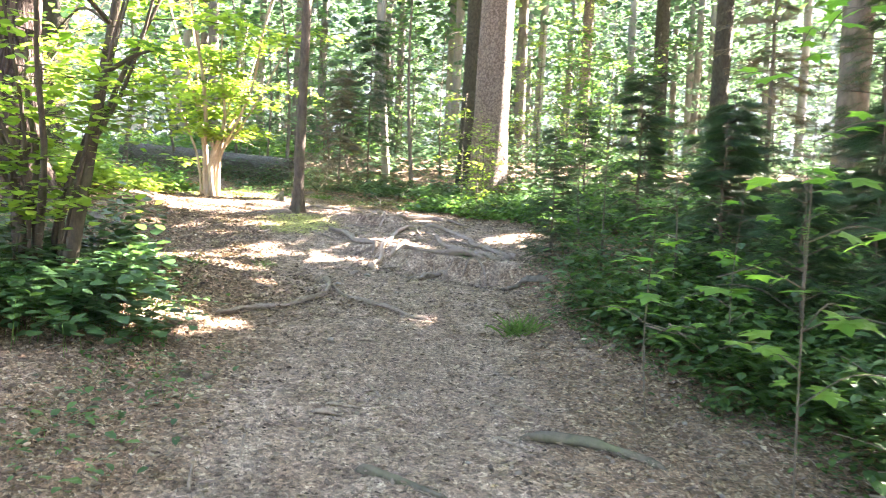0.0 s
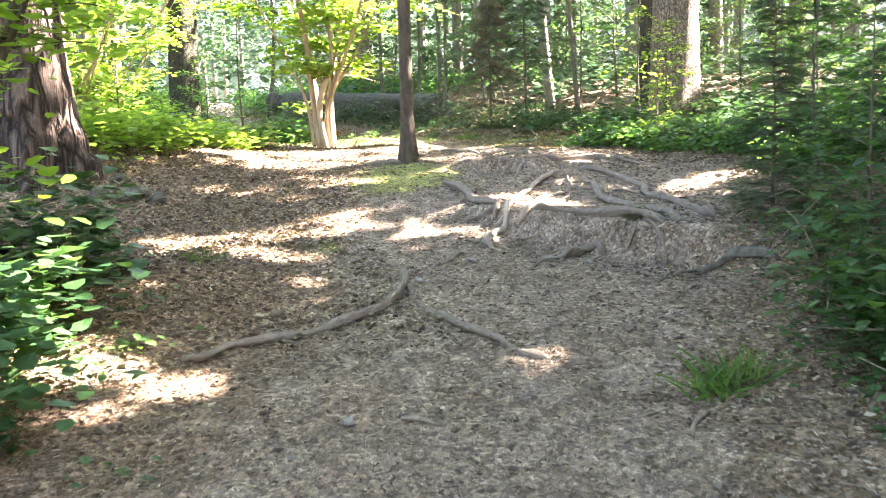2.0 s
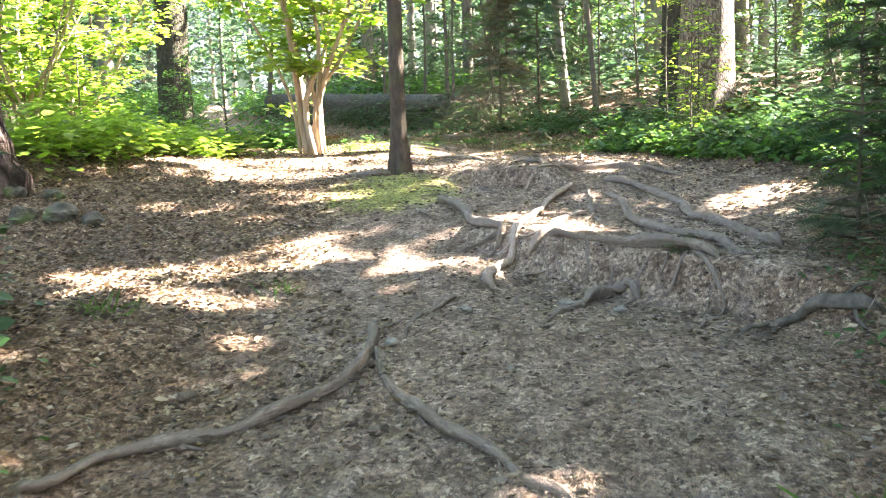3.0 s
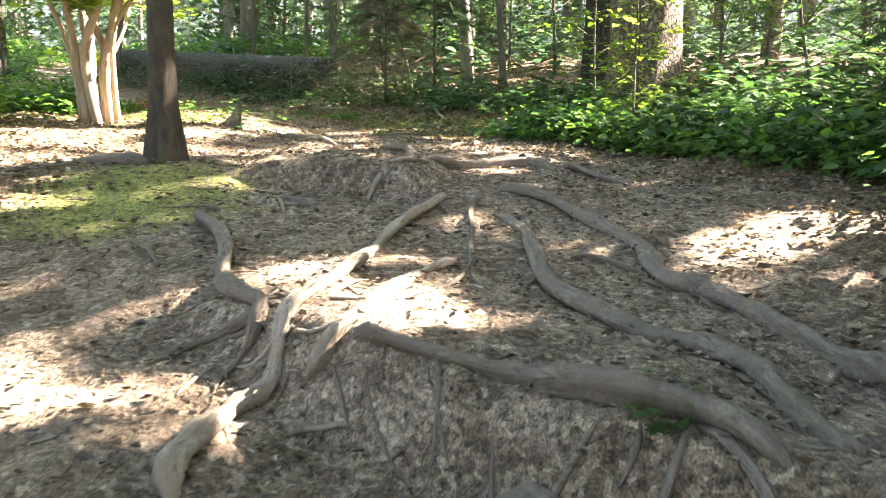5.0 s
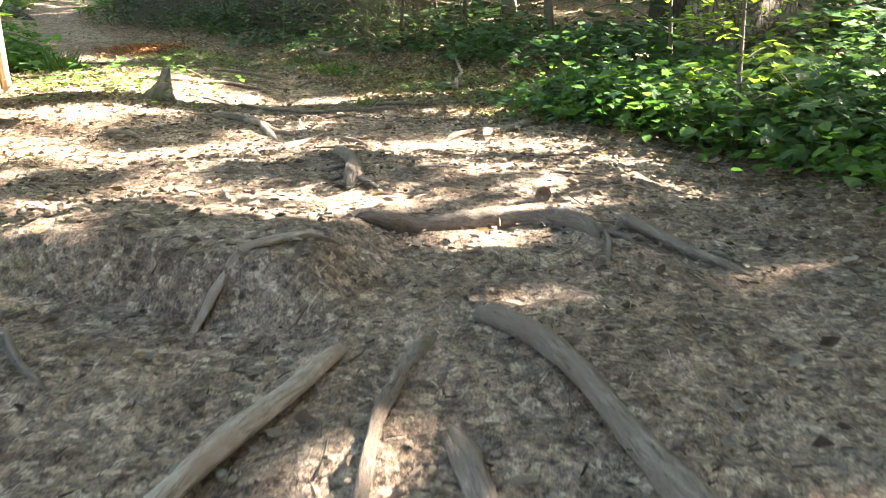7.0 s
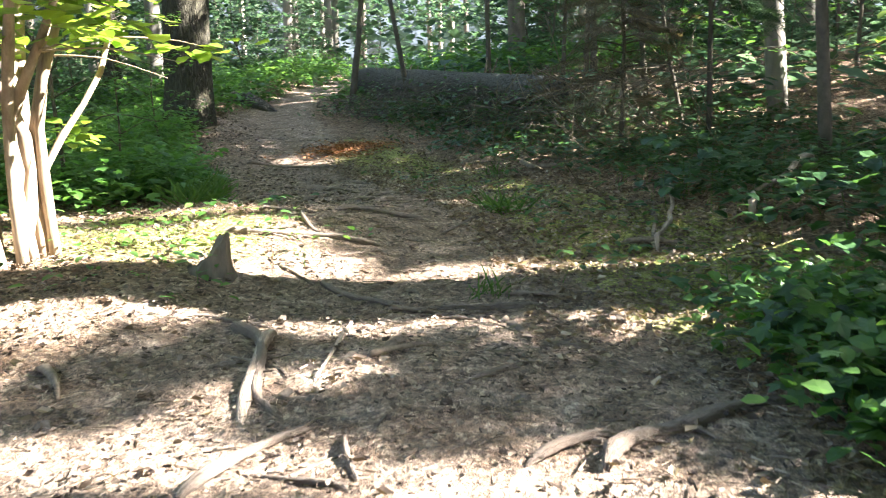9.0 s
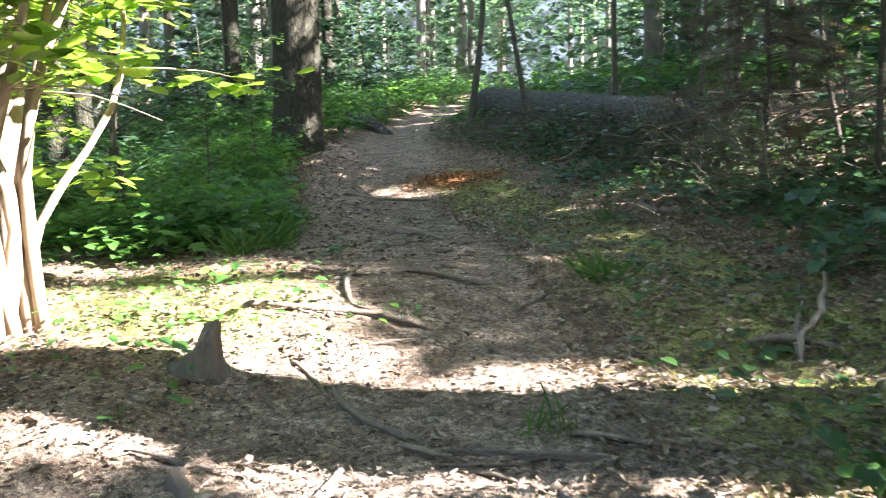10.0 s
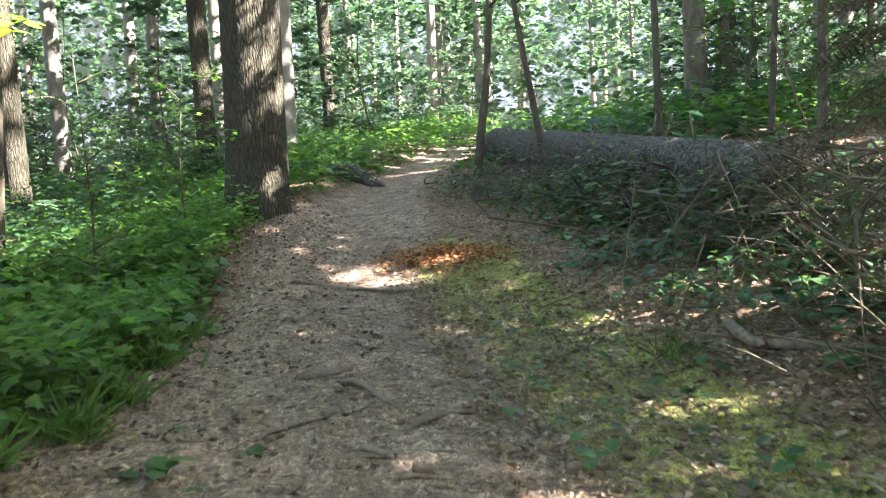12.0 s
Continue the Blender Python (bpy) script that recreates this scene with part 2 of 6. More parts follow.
M_ROOT_PALE = root_material("root_bleached", (0.1, 0.068, 0.05), (0.3, 0.235, 0.185), (0.52, 0.44, 0.37), (0.26, 0.195, 0.15))
M_BRUSH = bark_material("brushwood", (0.04, 0.032, 0.025), (0.17, 0.14, 0.11), 14.0, (1, 1, 1), 0.5, 0.006)
M_WOOD_CUT = bark_material("wood_broken", (0.35, 0.22, 0.10), (0.62, 0.46, 0.27), 18.0, (1, 1, 0.1), 0.5, 0.006)
M_TWIG = bark_material("dead_twig", (0.075, 0.052, 0.038), (0.31, 0.235, 0.175), 20.0, (1, 1, 1), 0.4, 0.004)
M_LEAF_CANOPY = leaf_material("canopy_leaf", (0.035, 0.075, 0.025), (0.10, 0.16, 0.05), 0.45, 0.45, None, (1.2, 1.2, 0.6))
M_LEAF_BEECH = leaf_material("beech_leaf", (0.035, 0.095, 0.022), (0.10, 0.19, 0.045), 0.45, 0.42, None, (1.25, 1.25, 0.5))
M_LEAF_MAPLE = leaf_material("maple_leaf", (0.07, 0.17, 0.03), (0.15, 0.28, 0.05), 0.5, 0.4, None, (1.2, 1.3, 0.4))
# yellower hazel leaf with sunlight in its colour, also for lit saplings and herbs
M_LEAF_HAZEL_LIT = leaf_material("hazel_sunlit_leaf", (0.09, 0.16, 0.02), (0.22, 0.30, 0.05), 0.5, 0.42, None, (1.2, 1.25, 0.5))
M_LEAF_HERB = leaf_material("herb_leaf", (0.018, 0.05, 0.014), (0.062, 0.125, 0.03), 0.35, 0.4)
M_LEAF_BRAMBLE = leaf_material("bramble_leaf", (0.018, 0.05, 0.02), (0.052, 0.112, 0.04), 0.3, 0.38)
# far leaves: distance haze put into the colour as a bluish green
M_LEAF_FAR_HAZED = leaf_material("far_leaf_hazed", (0.026, 0.06, 0.033), (0.09, 0.145, 0.077), 0.4, 0.5, None, (1.0, 1.1, 0.75))
M_NEEDLE = leaf_material("spruce_needle", (0.014, 0.037, 0.018), (0.045, 0.095, 0.036), 0.2, 0.5)
M_NEEDLE_DRY = leaf_material("dry_needle", (0.085, 0.066, 0.045), (0.19, 0.155, 0.105), 0.15, 0.7)
M_LITTER = leaf_material("fallen_leaf", (0.05, 0.034, 0.025), (0.18, 0.132, 0.1), 0.1, 0.6, (0.50, 0.40, 0.29))
M_STRAW = leaf_material("needle_straw", (0.045, 0.03, 0.02), (0.27, 0.2, 0.145), 0.05, 0.7, (0.58, 0.47, 0.35))
M_GRASS = leaf_material("grass_blade", (0.04, 0.095, 0.02), (0.10, 0.17, 0.045), 0.4, 0.5)


# ---------------- mesh helpers ----------------
def mesh_np(name, verts, faces, mat, smooth=False):
    """A mesh from vertex rows and an array of faces of one size."""
    me = bpy.data.meshes.new(name)
    verts = np.asarray(verts, np.float32)
    faces = np.asarray(faces, np.int32)
    k = faces.shape[1]
    me.vertices.add(len(verts))
    me.vertices.foreach_set("co", verts.ravel())
    me.loops.add(faces.size)
    me.loops.foreach_set("vertex_index", faces.ravel())
    me.polygons.add(len(faces))
    me.polygons.foreach_set("loop_start", np.arange(0, faces.size, k, dtype=np.int32))
    me.polygons.foreach_set("use_smooth", np.full(len(faces), smooth))
    me.materials.append(mat)
    me.update(calc_edges=True)
    return me


def part(name, me, parent, label=""):
    ob = new(name, me)
    ob.parent = parent
    return tagged(ob, label) if label else ob


def thing(name, x, y, z, label, category, group="", kind=""):
    ob = new(name)
    ob.empty_display_size = 0.2
    ob.location = (x, y, z)
    return tagged(ob, label, category, group, kind)


def basis(fwd, up):
    """Rotation matrices whose y runs along fwd and whose z lies near up."""
    fwd = fwd / np.linalg.norm(fwd, axis=1, keepdims=True)
    xx = np.cross(fwd, up)
    xx /= np.linalg.norm(xx, axis=1, keepdims=True) + 1e-9
    zz = np.cross(xx, fwd)
    return np.stack([xx, fwd, zz], axis=2)


def spread(tv, tf, pos, rot, size):
    """Copies of a template at pos, turned by rot and scaled by size."""
    tv, tf = np.asarray(tv, float), np.asarray(tf, int)
    n = len(pos)
    size = np.asarray(size, float)
    sc = size[:, None, None] if size.ndim == 1 else size[:, None, :]
    v = np.einsum("nij,nkj->nki", rot, tv[None] * sc) + pos[:, None, :]
    f = tf[None] + (np.arange(n) * len(tv))[:, None, None]
    return v.reshape(-1, 3), f.reshape(-1, tf.shape[1])


def join(chunks):
    vs, fs, k = [], [], 0
    for v, f in chunks:
        vs.append(v)
        fs.append(f + k)
        k += len(v)
    return np.concatenate(vs), np.concatenate(fs)


def leaf_shape(width=0.34, droop=0.12):
    w = width
    v = [(0, 0, 0), (0, .5, .0), (0, 1, -droop), (-w, .28, .06), (-w * .8, .7, .0), (w, .28, .06), (w * .8, .7, .0)]
    f = [(0, 1, 3), (3, 1, 4), (4, 1, 2), (0, 5, 1), (5, 6, 1), (6, 2, 1)]
    return np.array(v), np.array(f)


def lobed_shape():
    """Five-lobed leaf, a little cupped."""
    v = [(0, .3, 0)]
    for a, r in ((-150, .3), (-118, .62), (-85, .42), (-62, .8), (-32, .5), (0, .95), (32, .5), (62, .8), (85, .42), (118, .62), (150, .3)):
        v.append((math.sin(radians(a)) * r * .8, .3 + math.cos(radians(a)) * r * .75, -.12 * r * r))
    f = [(0, i + 1, i) for i in range(1, 11)] + [(0, 1, 11)]
    return np.array(v), np.array(f)


LEAF, LOBED, CARD = leaf_shape(), lobed_shape(), leaf_shape(0.42, 0.05)
BLADE = (np.array([(-.03, 0, 0), (.03, 0, 0), (-.028, .45, .1), (.028, .45, .1), (-.018, .8, .02), (.018, .8, .02), (0, 1, -.12)]),
         np.array([(0, 1, 2), (1, 3, 2), (2, 3, 4), (3, 5, 4), (4, 5, 6)]))


def random_dirs(n, zlo=-1.0, zhi=1.0, rng=RNG):
    a = rng.uniform(0, 2 * np.pi, n)
    z = rng.uniform(zlo, zhi, n)
    r = np.sqrt(np.maximum(0, 1 - z * z))
    return np.stack([np.cos(a) * r, np.sin(a) * r, z], 1)


def leaf_rots(n, flat=0.5, rng=RNG):
    """Leaf attitudes: flat=1 lies level, 0 points anywhere."""
    fwd = random_dirs(n, -0.6 * (1 - flat) - .25, .35 * (1 - flat) + .1, rng)
    up = random_dirs(n, 0, 1, rng) * (1 - flat) + np.array([0, 0, 1.0]) * (flat + .15)
    return basis(fwd, up)


def tube(points, radii, sides=8, wobble=0.0, rng=RNG, lobes=None):
    """A tapered tube along points, with capped ends, as quads."""
    p = np.asarray(points, float)
    r = np.asarray(radii, float)
    n = len(p)
    t = np.gradient(p, axis=0)
    t /= np.linalg.norm(t, axis=1, keepdims=True) + 1e-9
    ref = np.array([1.0, 0, 0]) if abs(t[0][0]) < .8 else np.array([0, 1.0, 0])
    u = np.cross(t, ref)
    u /= np.linalg.norm(u, axis=1, keepdims=True) + 1e-9
    w = np.cross(t, u)
    a = np.arange(sides) * 2 * np.pi / sides
    rr = r[:, None] * (1 + wobble * rng.uniform(-1, 1, (n, sides)))
    if lobes is not None:
        rr = rr * lobes
    v = p[:, None, :] + rr[..., None] * (np.cos(a)[None, :, None] * u[:, None, :] + np.sin(a)[None, :, None] * w[:, None, :])
    v = v.reshape(-1, 3)
    i, j = np.meshgrid(np.arange(n - 1), np.arange(sides), indexing="ij")
    f = np.stack([i * sides + j, i * sides + (j + 1) % sides, (i + 1) * sides + (j + 1) % sides, (i + 1) * sides + j], -1).reshape(-1, 4)
    v = np.vstack([v, p[:1], p[-1:]])
    c0, c1 = n * sides, n * sides + 1
    jj = np.arange(0, sides, 2)
    cap0 = np.stack([np.full(len(jj), c0), (jj + 2) % sides, (jj + 1) % sides, jj], 1)
    k = (n - 1) * sides
    cap1 = np.stack([np.full(len(jj), c1), k + jj, k + (jj + 1) % sides, k + (jj + 2) % sides], 1)
    return v, np.vstack([f, cap0, cap1])


def curve_pts(ctrl, n):
    """A smooth line through the control points (Catmull-Rom)."""
    c = np.asarray(ctrl, float)
    c = np.vstack([2 * c[0] - c[1], c, 2 * c[-1] - c[-2]])
    out = []
    m = len(c) - 3
    for s in np.linspace(0, m - 1e-6, n):
        i = int(s)
        t = s - i
        p0, p1, p2, p3 = c[i:i + 4]
        out.append(.5 * (2 * p1 + (p2 - p0) * t + (2 * p0 - 5 * p1 + 4 * p2 - p3) * t * t + (3 * p1 - p0 - 3 * p2 + p3) * t ** 3))
    return np.array(out)


# ---------------- the ground ----------------
def vnoise(x,y,seed=0):
    xi=np.floor(x).astype(np.int64); yi=np.floor(y).astype(np.int64)
    fx=x-xi; fy=y-yi
    fx=fx*fx*(3-2*fx); fy=fy*fy*(3-2*fy)
    def h(a,b):
        n=(a*374761393+b*668265263+seed*974711)&0x7fffffff
        n=((n^(n>>13))*1274126177)&0x7fffffff
        n=(n^(n>>16))&0xffff
        return n/65535.0
    return (h(xi,yi)*(1-fx)+h(xi+1,yi)*fx)*(1-fy)+(h(xi,yi+1)*(1-fx)+h(xi+1,yi+1)*fx)*fy
def sm(a,b,v):
    t=np.clip((v-a)/(b-a),0,1); return t*t*(3-2*t)
PY=np.array([-60,-5,0,3,5.3,7.5,8.5,10,11.3,12.2,13,14,15,16.3,17.5,18.5,20,22,24,26,29,34,50,120.])
PZ=np.array([-.8,.1,.3,.5,.69,.93,1.03,1.25,1.38,1.58,1.74,1.87,1.99,2.04,2.15,2.26,2.31,2.34,2.48,2.85,3.35,4.0,5.0,7.])
_yy=np.linspace(-60,120,3601)
_zz=np.interp(_yy,PY,PZ)
_k=np.hanning(19); _k/=_k.sum()
_zz=np.convolve(np.pad(_zz,9,mode='edge'),_k,mode='valid')
CY=np.array([-60,0,5,8,11,14,16,17,18.5,20,22,25,27,30,36,60,120.])
CX=np.array([-1,.0,-.35,-.45,-.5,-.6,-.9,-1.3,-2.0,-2.9,-4.7,-8.2,-10.2,-12.6,-16,-24,-40.])
def center(y): return np.interp(y,CY,CX)
def ground(x,y,fine=True):
    x=np.asarray(x,float); y=np.asarray(y,float)
    yr=y-.05*np.clip(-x-1,0,12)*sm(18,23,y)     # contours turn with the path
    z=np.interp(yr,_yy,_zz)
    d=x-center(y)
    z=z+.16*sm(1.2,3.2,d)*sm(3,7,y)+.03*np.clip(d-2,0,8)*sm(10,18,y)
    z=z+.14*sm(1.3,2.6,-d)*(1-sm(9,12,y))
    z=z+.16*np.exp(-((x+2.4)**2+(y-14.3)**2)/.5)
    # bank under the roots, flat hollow beside it
    v=y+.6*x
    z=z+.16*sm(-1.6,-.5,x)*(1-.8*sm(.9,1.8,x))*sm(11.16,11.36,v)*(1-sm(11.4,12.6,v))
    z=z-.14*sm(-1.2,-.5,x)*(1-.8*sm(.9,1.8,x))*sm(10.0,11.0,v)*(1-sm(11.16,11.36,v))
    z=z+.10*sm(2.6,3.6,-x)*sm(15.5,17.5,y)*(1-sm(19.5,21,y))
    # worn step above the roots, and the sag past it
    z=z+.06*sm(13.2,14.0,y)*(1-sm(15.6,16.6,y))*sm(-2.2,-1.5,x)*(1-sm(.1,.5,x))
    w=y+.12*(x+1.1)+.12*(vnoise(x*4,y*0,13)-.5)
    z=z+sm(-1.95,-1.6,x)*(1-sm(-.7,-.5,x))*(.13*sm(14.03,14.11,w)*(1-sm(14.2,15.3,y))-.05*sm(13.6,13.95,w)*(1-sm(14.03,14.11,w)))
    z=z-.10*sm(17.3,18.2,y)*(1-sm(19.8,20.6,y))*sm(-4.2,-3.0,x)-.07*sm(.2,.6,x)*sm(15.2,16,y)*(1-sm(17,18,y))
    z=z+.2*np.exp(-((x+3.0)**2/.5+(y-8.6)**2/1.2))-.12*np.exp(-((x+8.2)**2/3+(y-23.3)**2/1.5))
    # left rise with the old pine
    z=z+.6*np.exp(-((x+7.2)**2/6.+(y-13.2)**2/9.))+.3*sm(.8,2.5,-d)*sm(22,25,y)
    if fine:
        z=z+.10*(vnoise(x*.55,y*.55,3)-.5)+.05*(vnoise(x*1.9,y*1.9,5)-.5)*sm(.5,2,np.abs(d))+.035*(vnoise(x*2.3,y*2.3,7)-.5)
    return z


LEFT_Y = [-20, 0, 6.4, 7.6, 9, 11, 13, 17, 19, 20.5, 22, 24, 25.7, 28.4, 31, 40, 70]
LEFT_X = [-1.9, -1.9, -1.95, -2.5, -3.0, -4.5, -5, -5.2, -5.3, -5.8, -7.3, -9.6, -11.3, -12.9, -14.2, -19, -30]
RIGHT_Y = [-20, 0, 4.7, 5.6, 6.8, 8.6, 10.4, 11.7, 12.9, 13.9, 14.8, 15.9, 16.4, 17.3, 18.7, 20, 21.3, 23, 25, 26.5, 29, 31, 40, 70]
RIGHT_X = [2.5, 2.4, 2.25, 1.9, 1.6, 1.2, 1.3, 1.4, 1.7, 1.75, 1.15, .85, .65, -.05, -.75, -1.8, -3.0, -5.0, -7.6, -9.0, -11.6, -12.9, -17.5, -28]



def left_edge(y):
    return np.interp(y, LEFT_Y, LEFT_X)


def right_edge(y):
    return np.interp(y, RIGHT_Y, RIGHT_X)


def gz(x, y):
    return float(ground(np.array([x]), np.array([y]))[0])


def axis_steps(stops):
    """Grid lines: (from, to, step) runs laid end to end."""
    out = []
    for a, b, s in stops:
        out.extend(np.arange(a, b, s))
    out.append(stops[-1][1])
    return np.array(out)


def build_ground():
    xs = axis_steps([(-600, -100, 60), (-100, -40, 8), (-40, -14, 1.0), (-14, -5.5, .16), (-5.5, 2.2, .036), (2.2, 8, .25), (8, 40, 1.6), (40, 100, 8), (100, 600, 60)])
    ys = axis_steps([(-600, -60, 60), (-60, -5, 4), (-5, 3, .4), (3, 22.5, .036), (22.5, 33, .14), (33, 60, .9), (60, 120, 6), (120, 660, 60)])
    X, Y = np.meshgrid(xs, ys, indexing="ij")
    Z = ground(X, Y)
    near = sm(25, 18, np.hypot(X + 1, Y - 14))
    L, R = left_edge(Y), right_edge(Y)
    inside = sm(-.45, .35, X - L) * sm(-.35, .45, R - X)
    clod = vnoise(X * 9, Y * 9, 21) - .5
    Z = Z + near * (.034 * clod + .026 * (vnoise(X * 17, Y * 17, 23) - .5) + .02 * (vnoise(X * 27, Y * 27, 29) - .5)) * (1.2 - .5 * inside)
    worn = np.clip(1 - np.abs(X - center(Y) + .95 * sm(18.8, 21, Y)) / (1.75 + .5 * sm(18.8, 21, Y) + 1.3 * sm(8, 12, Y) * (1 - sm(17, 19.5, Y))), 0, 1)
    tread_shade = np.clip(inside * sm(.0, .75, worn), 0, 1) * (.75 + .3 * sm(17.5, 19.5, Y))
    # shade under the bank's lip, put into the mask as more dark litter colour
    face = sm(-.95, -.55, X) * (1 - sm(1.0, 1.5, X)) * sm(10.5, 10.9, Y + .6 * X) * (1 - sm(11.28, 11.42, Y + .6 * X))
    tread_shade = tread_shade * (1 - .3 * face)
    mossy = np.exp(-((X + 2.3) ** 2 / .9 + (Y - 13.6) ** 2 / 1.1)) * .68
    mossy = np.maximum(mossy, .75 * np.exp(-((X + 4.6) ** 2 / 1.6 + (Y - 18.6) ** 2 / .8)))
    edge = 1.05 * np.exp(-((X - R) - .3) ** 2 / .9) * sm(17.5, 19, Y) * (1 - sm(24.5, 27, Y))
    mossy = np.maximum(mossy, .8 * edge)
    nx, ny = X.shape
    i, j = np.meshgrid(np.arange(nx - 1), np.arange(ny - 1), indexing="ij")
    F = np.stack([i * ny + j, (i + 1) * ny + j, (i + 1) * ny + j + 1, i * ny + j + 1], -1).reshape(-1, 4)
    me = mesh_np("ground", np.stack([X, Y, Z], -1).reshape(-1, 3), F, M_GROUND, True)
    for key, val in (("tread_shade", tread_shade), ("moss", mossy)):
        me.attributes.new(key, "FLOAT", "POINT").data.foreach_set("value", val.ravel().astype(np.float32))
    ob = new("ground", me)
    return tagged(ob, "brown trodden forest earth with leaf litter and moss", "ground", kind="structure")


GROUND = build_ground()


# ---------------- light gaps: where the sun reaches the floor ----------------
GAPS = [(-2.95, 11.15, 1.55, .2, 17), (-3.0, 10.2, .75, .17, -10), (-2.05, 9.95, .5, .12, 20), (-1.4, 11.38, .36, .1, 0), (-2.3, 12.1, .8, .06, 14),
        (-4.2, 15.9, 1.15, .25, 20), (-5.2, 16.9, 1.2, .35, 25), (-.8, 12.15, .35, .22, -35), (-.42, 11.9, .38, .16, 0), (-.75, 11.6, .2, .2, 0), (1.15, 13.1, .65, .25, 38), (.68, 12.6, .2, .16, 0),
        (-2.0, 7.7, .3, .18, 40), (-3.2, 7.7, .8, .4, 0)]
GAPS += [(-1.45, 16.42, 1.5, .2, 18), (-.65, 15.27, .9, -.12, 24), (-.4, 14.65, .5, -.08, 28), (-1.45, 13.65, .45, .02, 25), (-2.0, 17.05, .4, -.06, 30), (-.55, 12.65, .32, .0, 10), (-1.45, 17.5, .25, -.05, 20),
         (-5.6, 18.6, 1.8, .6, -8), (-3.4, 18.4, 1.0, .42, 20), (-4.3, 19.2, .6, .2, -20), (-1.6, 19.4, .12, .12, 0), (-8.3, 24.45, .7, .12, 0),
         (-3.6, 12.6, 1.2, .1, 10), (-2.9, 13.3, .9, .1, 0), (-4.3, 14.6, 1.3, .25, 10), (2.0, 16.8, .9, .45, 15), (2.2, 19.0, .8, 1.2, 0)]


def sunlit(x, y, pad=.12):
    hit = np.zeros(np.shape(x), bool)
    for cx, cy, a, b, deg in GAPS:
        c, s = math.cos(radians(deg)), math.sin(radians(deg))
        u, v = (x - cx) * c + (y - cy) * s, -(x - cx) * s + (y - cy) * c
        hit |= (u / (a + pad)) ** 2 + (v / (b + pad)) ** 2 < 1
    return hit


def shades_gap(p, pad=.12):
    """Whether a leaf at p would shade one of the gaps."""
    z0 = np.full(len(p), 1.9)
    for _ in range(3):
        k = (p[:, 2] - z0) / SUN_DIR.z
        x, y = p[:, 0] - SUN_DIR.x * k, p[:, 1] - SUN_DIR.y * k
        z0 = ground(x, y, False)
    hit = sunlit(x, y, pad)
    # broken shade over the last part of the path
    thin = (x > right_edge(y) - .9) & (x < right_edge(y) + 2.5) & (y > 19) & (y < 25)
    hit |= thin & (vnoise(x * 4.2, y * 4.2, 61) > .72)
    for cx, cy, rad, lo, hi in LIT_COLUMNS:
        k = ((p[:, 0] - cx) * SUN_DIR.x + (p[:, 1] - cy) * SUN_DIR.y) / (SUN_DIR.x ** 2 + SUN_DIR.y ** 2)
        miss = np.hypot(p[:, 0] - SUN_DIR.x * k - cx, p[:, 1] - SUN_DIR.y * k - cy)
        z = p[:, 2] - SUN_DIR.z * k
        hit |= (k > rad) & (miss < rad + pad) & (z > lo) & (z < hi)
    return hit


LIT_COLUMNS = [(-10.8, 20.2, 1.2, 2.6, 7.0), (-8.8, 16.4, 1.2, 2.6, 7.0), (1.22, 20.3, .6, 2.8, 9.0), (-4.83, 17.86, 1.0, 2.3, 7.0), (-1.55, 25.5, .3, 3.0, 5.5), (-6.3, 12.3, .3, 2.0, 5.0), (-3.95, 8.1, .45, 3.0, 5.5)]


def lets_sun_in(p, rng, leak=.08, pad=.12):
    """Leaves to keep: those clear of the gaps, and a few stray ones."""
    return ~shades_gap(p, pad) | (rng.uniform(0, 1, len(p)) < leak)


# ---------------- trees ----------------
def trunk_mesh(h, r0, r1, lean=(0, 0), bend=0.0, flare=1.4, lobes=5, sides=20, rings=26, mat=M_BARK_GREY, rough=0.03, seed=0):
    rng = np.random.default_rng(seed + 77)
    s = np.linspace(0, 1, rings) ** 1.6
    z = s * (h + .5) - .5
    ph = rng.uniform(0, 6.28)
    x = lean[0] * z + bend * h * np.sin(s * 3.1) * math.cos(ph)
    y = lean[1] * z + bend * h * np.sin(s * 3.1) * math.sin(ph)
    r = r0 + (r1 - r0) * np.clip(z / h, 0, 1)
    fl = np.exp(-np.clip(z, 0, None) / (.9 * r0 + .12))
    a = np.arange(sides) * 2 * np.pi / sides
    lob = 1 + fl[:, None] * (flare - 1) * (.55 + .45 * np.cos(lobes * a + ph) + .3 * np.cos((lobes - 2) * a + 2 * ph))[None, :]
    v, f = tube(np.stack([x, y, z], 1), r, sides, rough, rng, lob)
    return mesh_np("trunk", v, f, mat, True)


def limb_set(parent, h, n, lo, hi, length, r, mat, seed=0, droop=-.1):
    """Separate limbs on a trunk; returns their outer points for foliage."""
    rng = np.random.default_rng(seed + 5)
    tips = []
    for k in range(n):
        z = rng.uniform(lo, hi)
        a = rng.uniform(0, 6.28)
        L = length * rng.uniform(.6, 1.2)
        q = np.array([(0, 0, z), (math.cos(a) * L * .4, math.sin(a) * L * .4, z + L * .16), (math.cos(a + .2) * L, math.sin(a + .2) * L, z + L * (.2 + droop))])
        c = curve_pts(q, 7)
        v, f = tube(c, np.linspace(r, r * .25, 7), 6, .06, rng)
        part("limb", mesh_np("limb", v, f, mat, True), parent)
        tips.extend(c[3:])
    return np.array(tips)


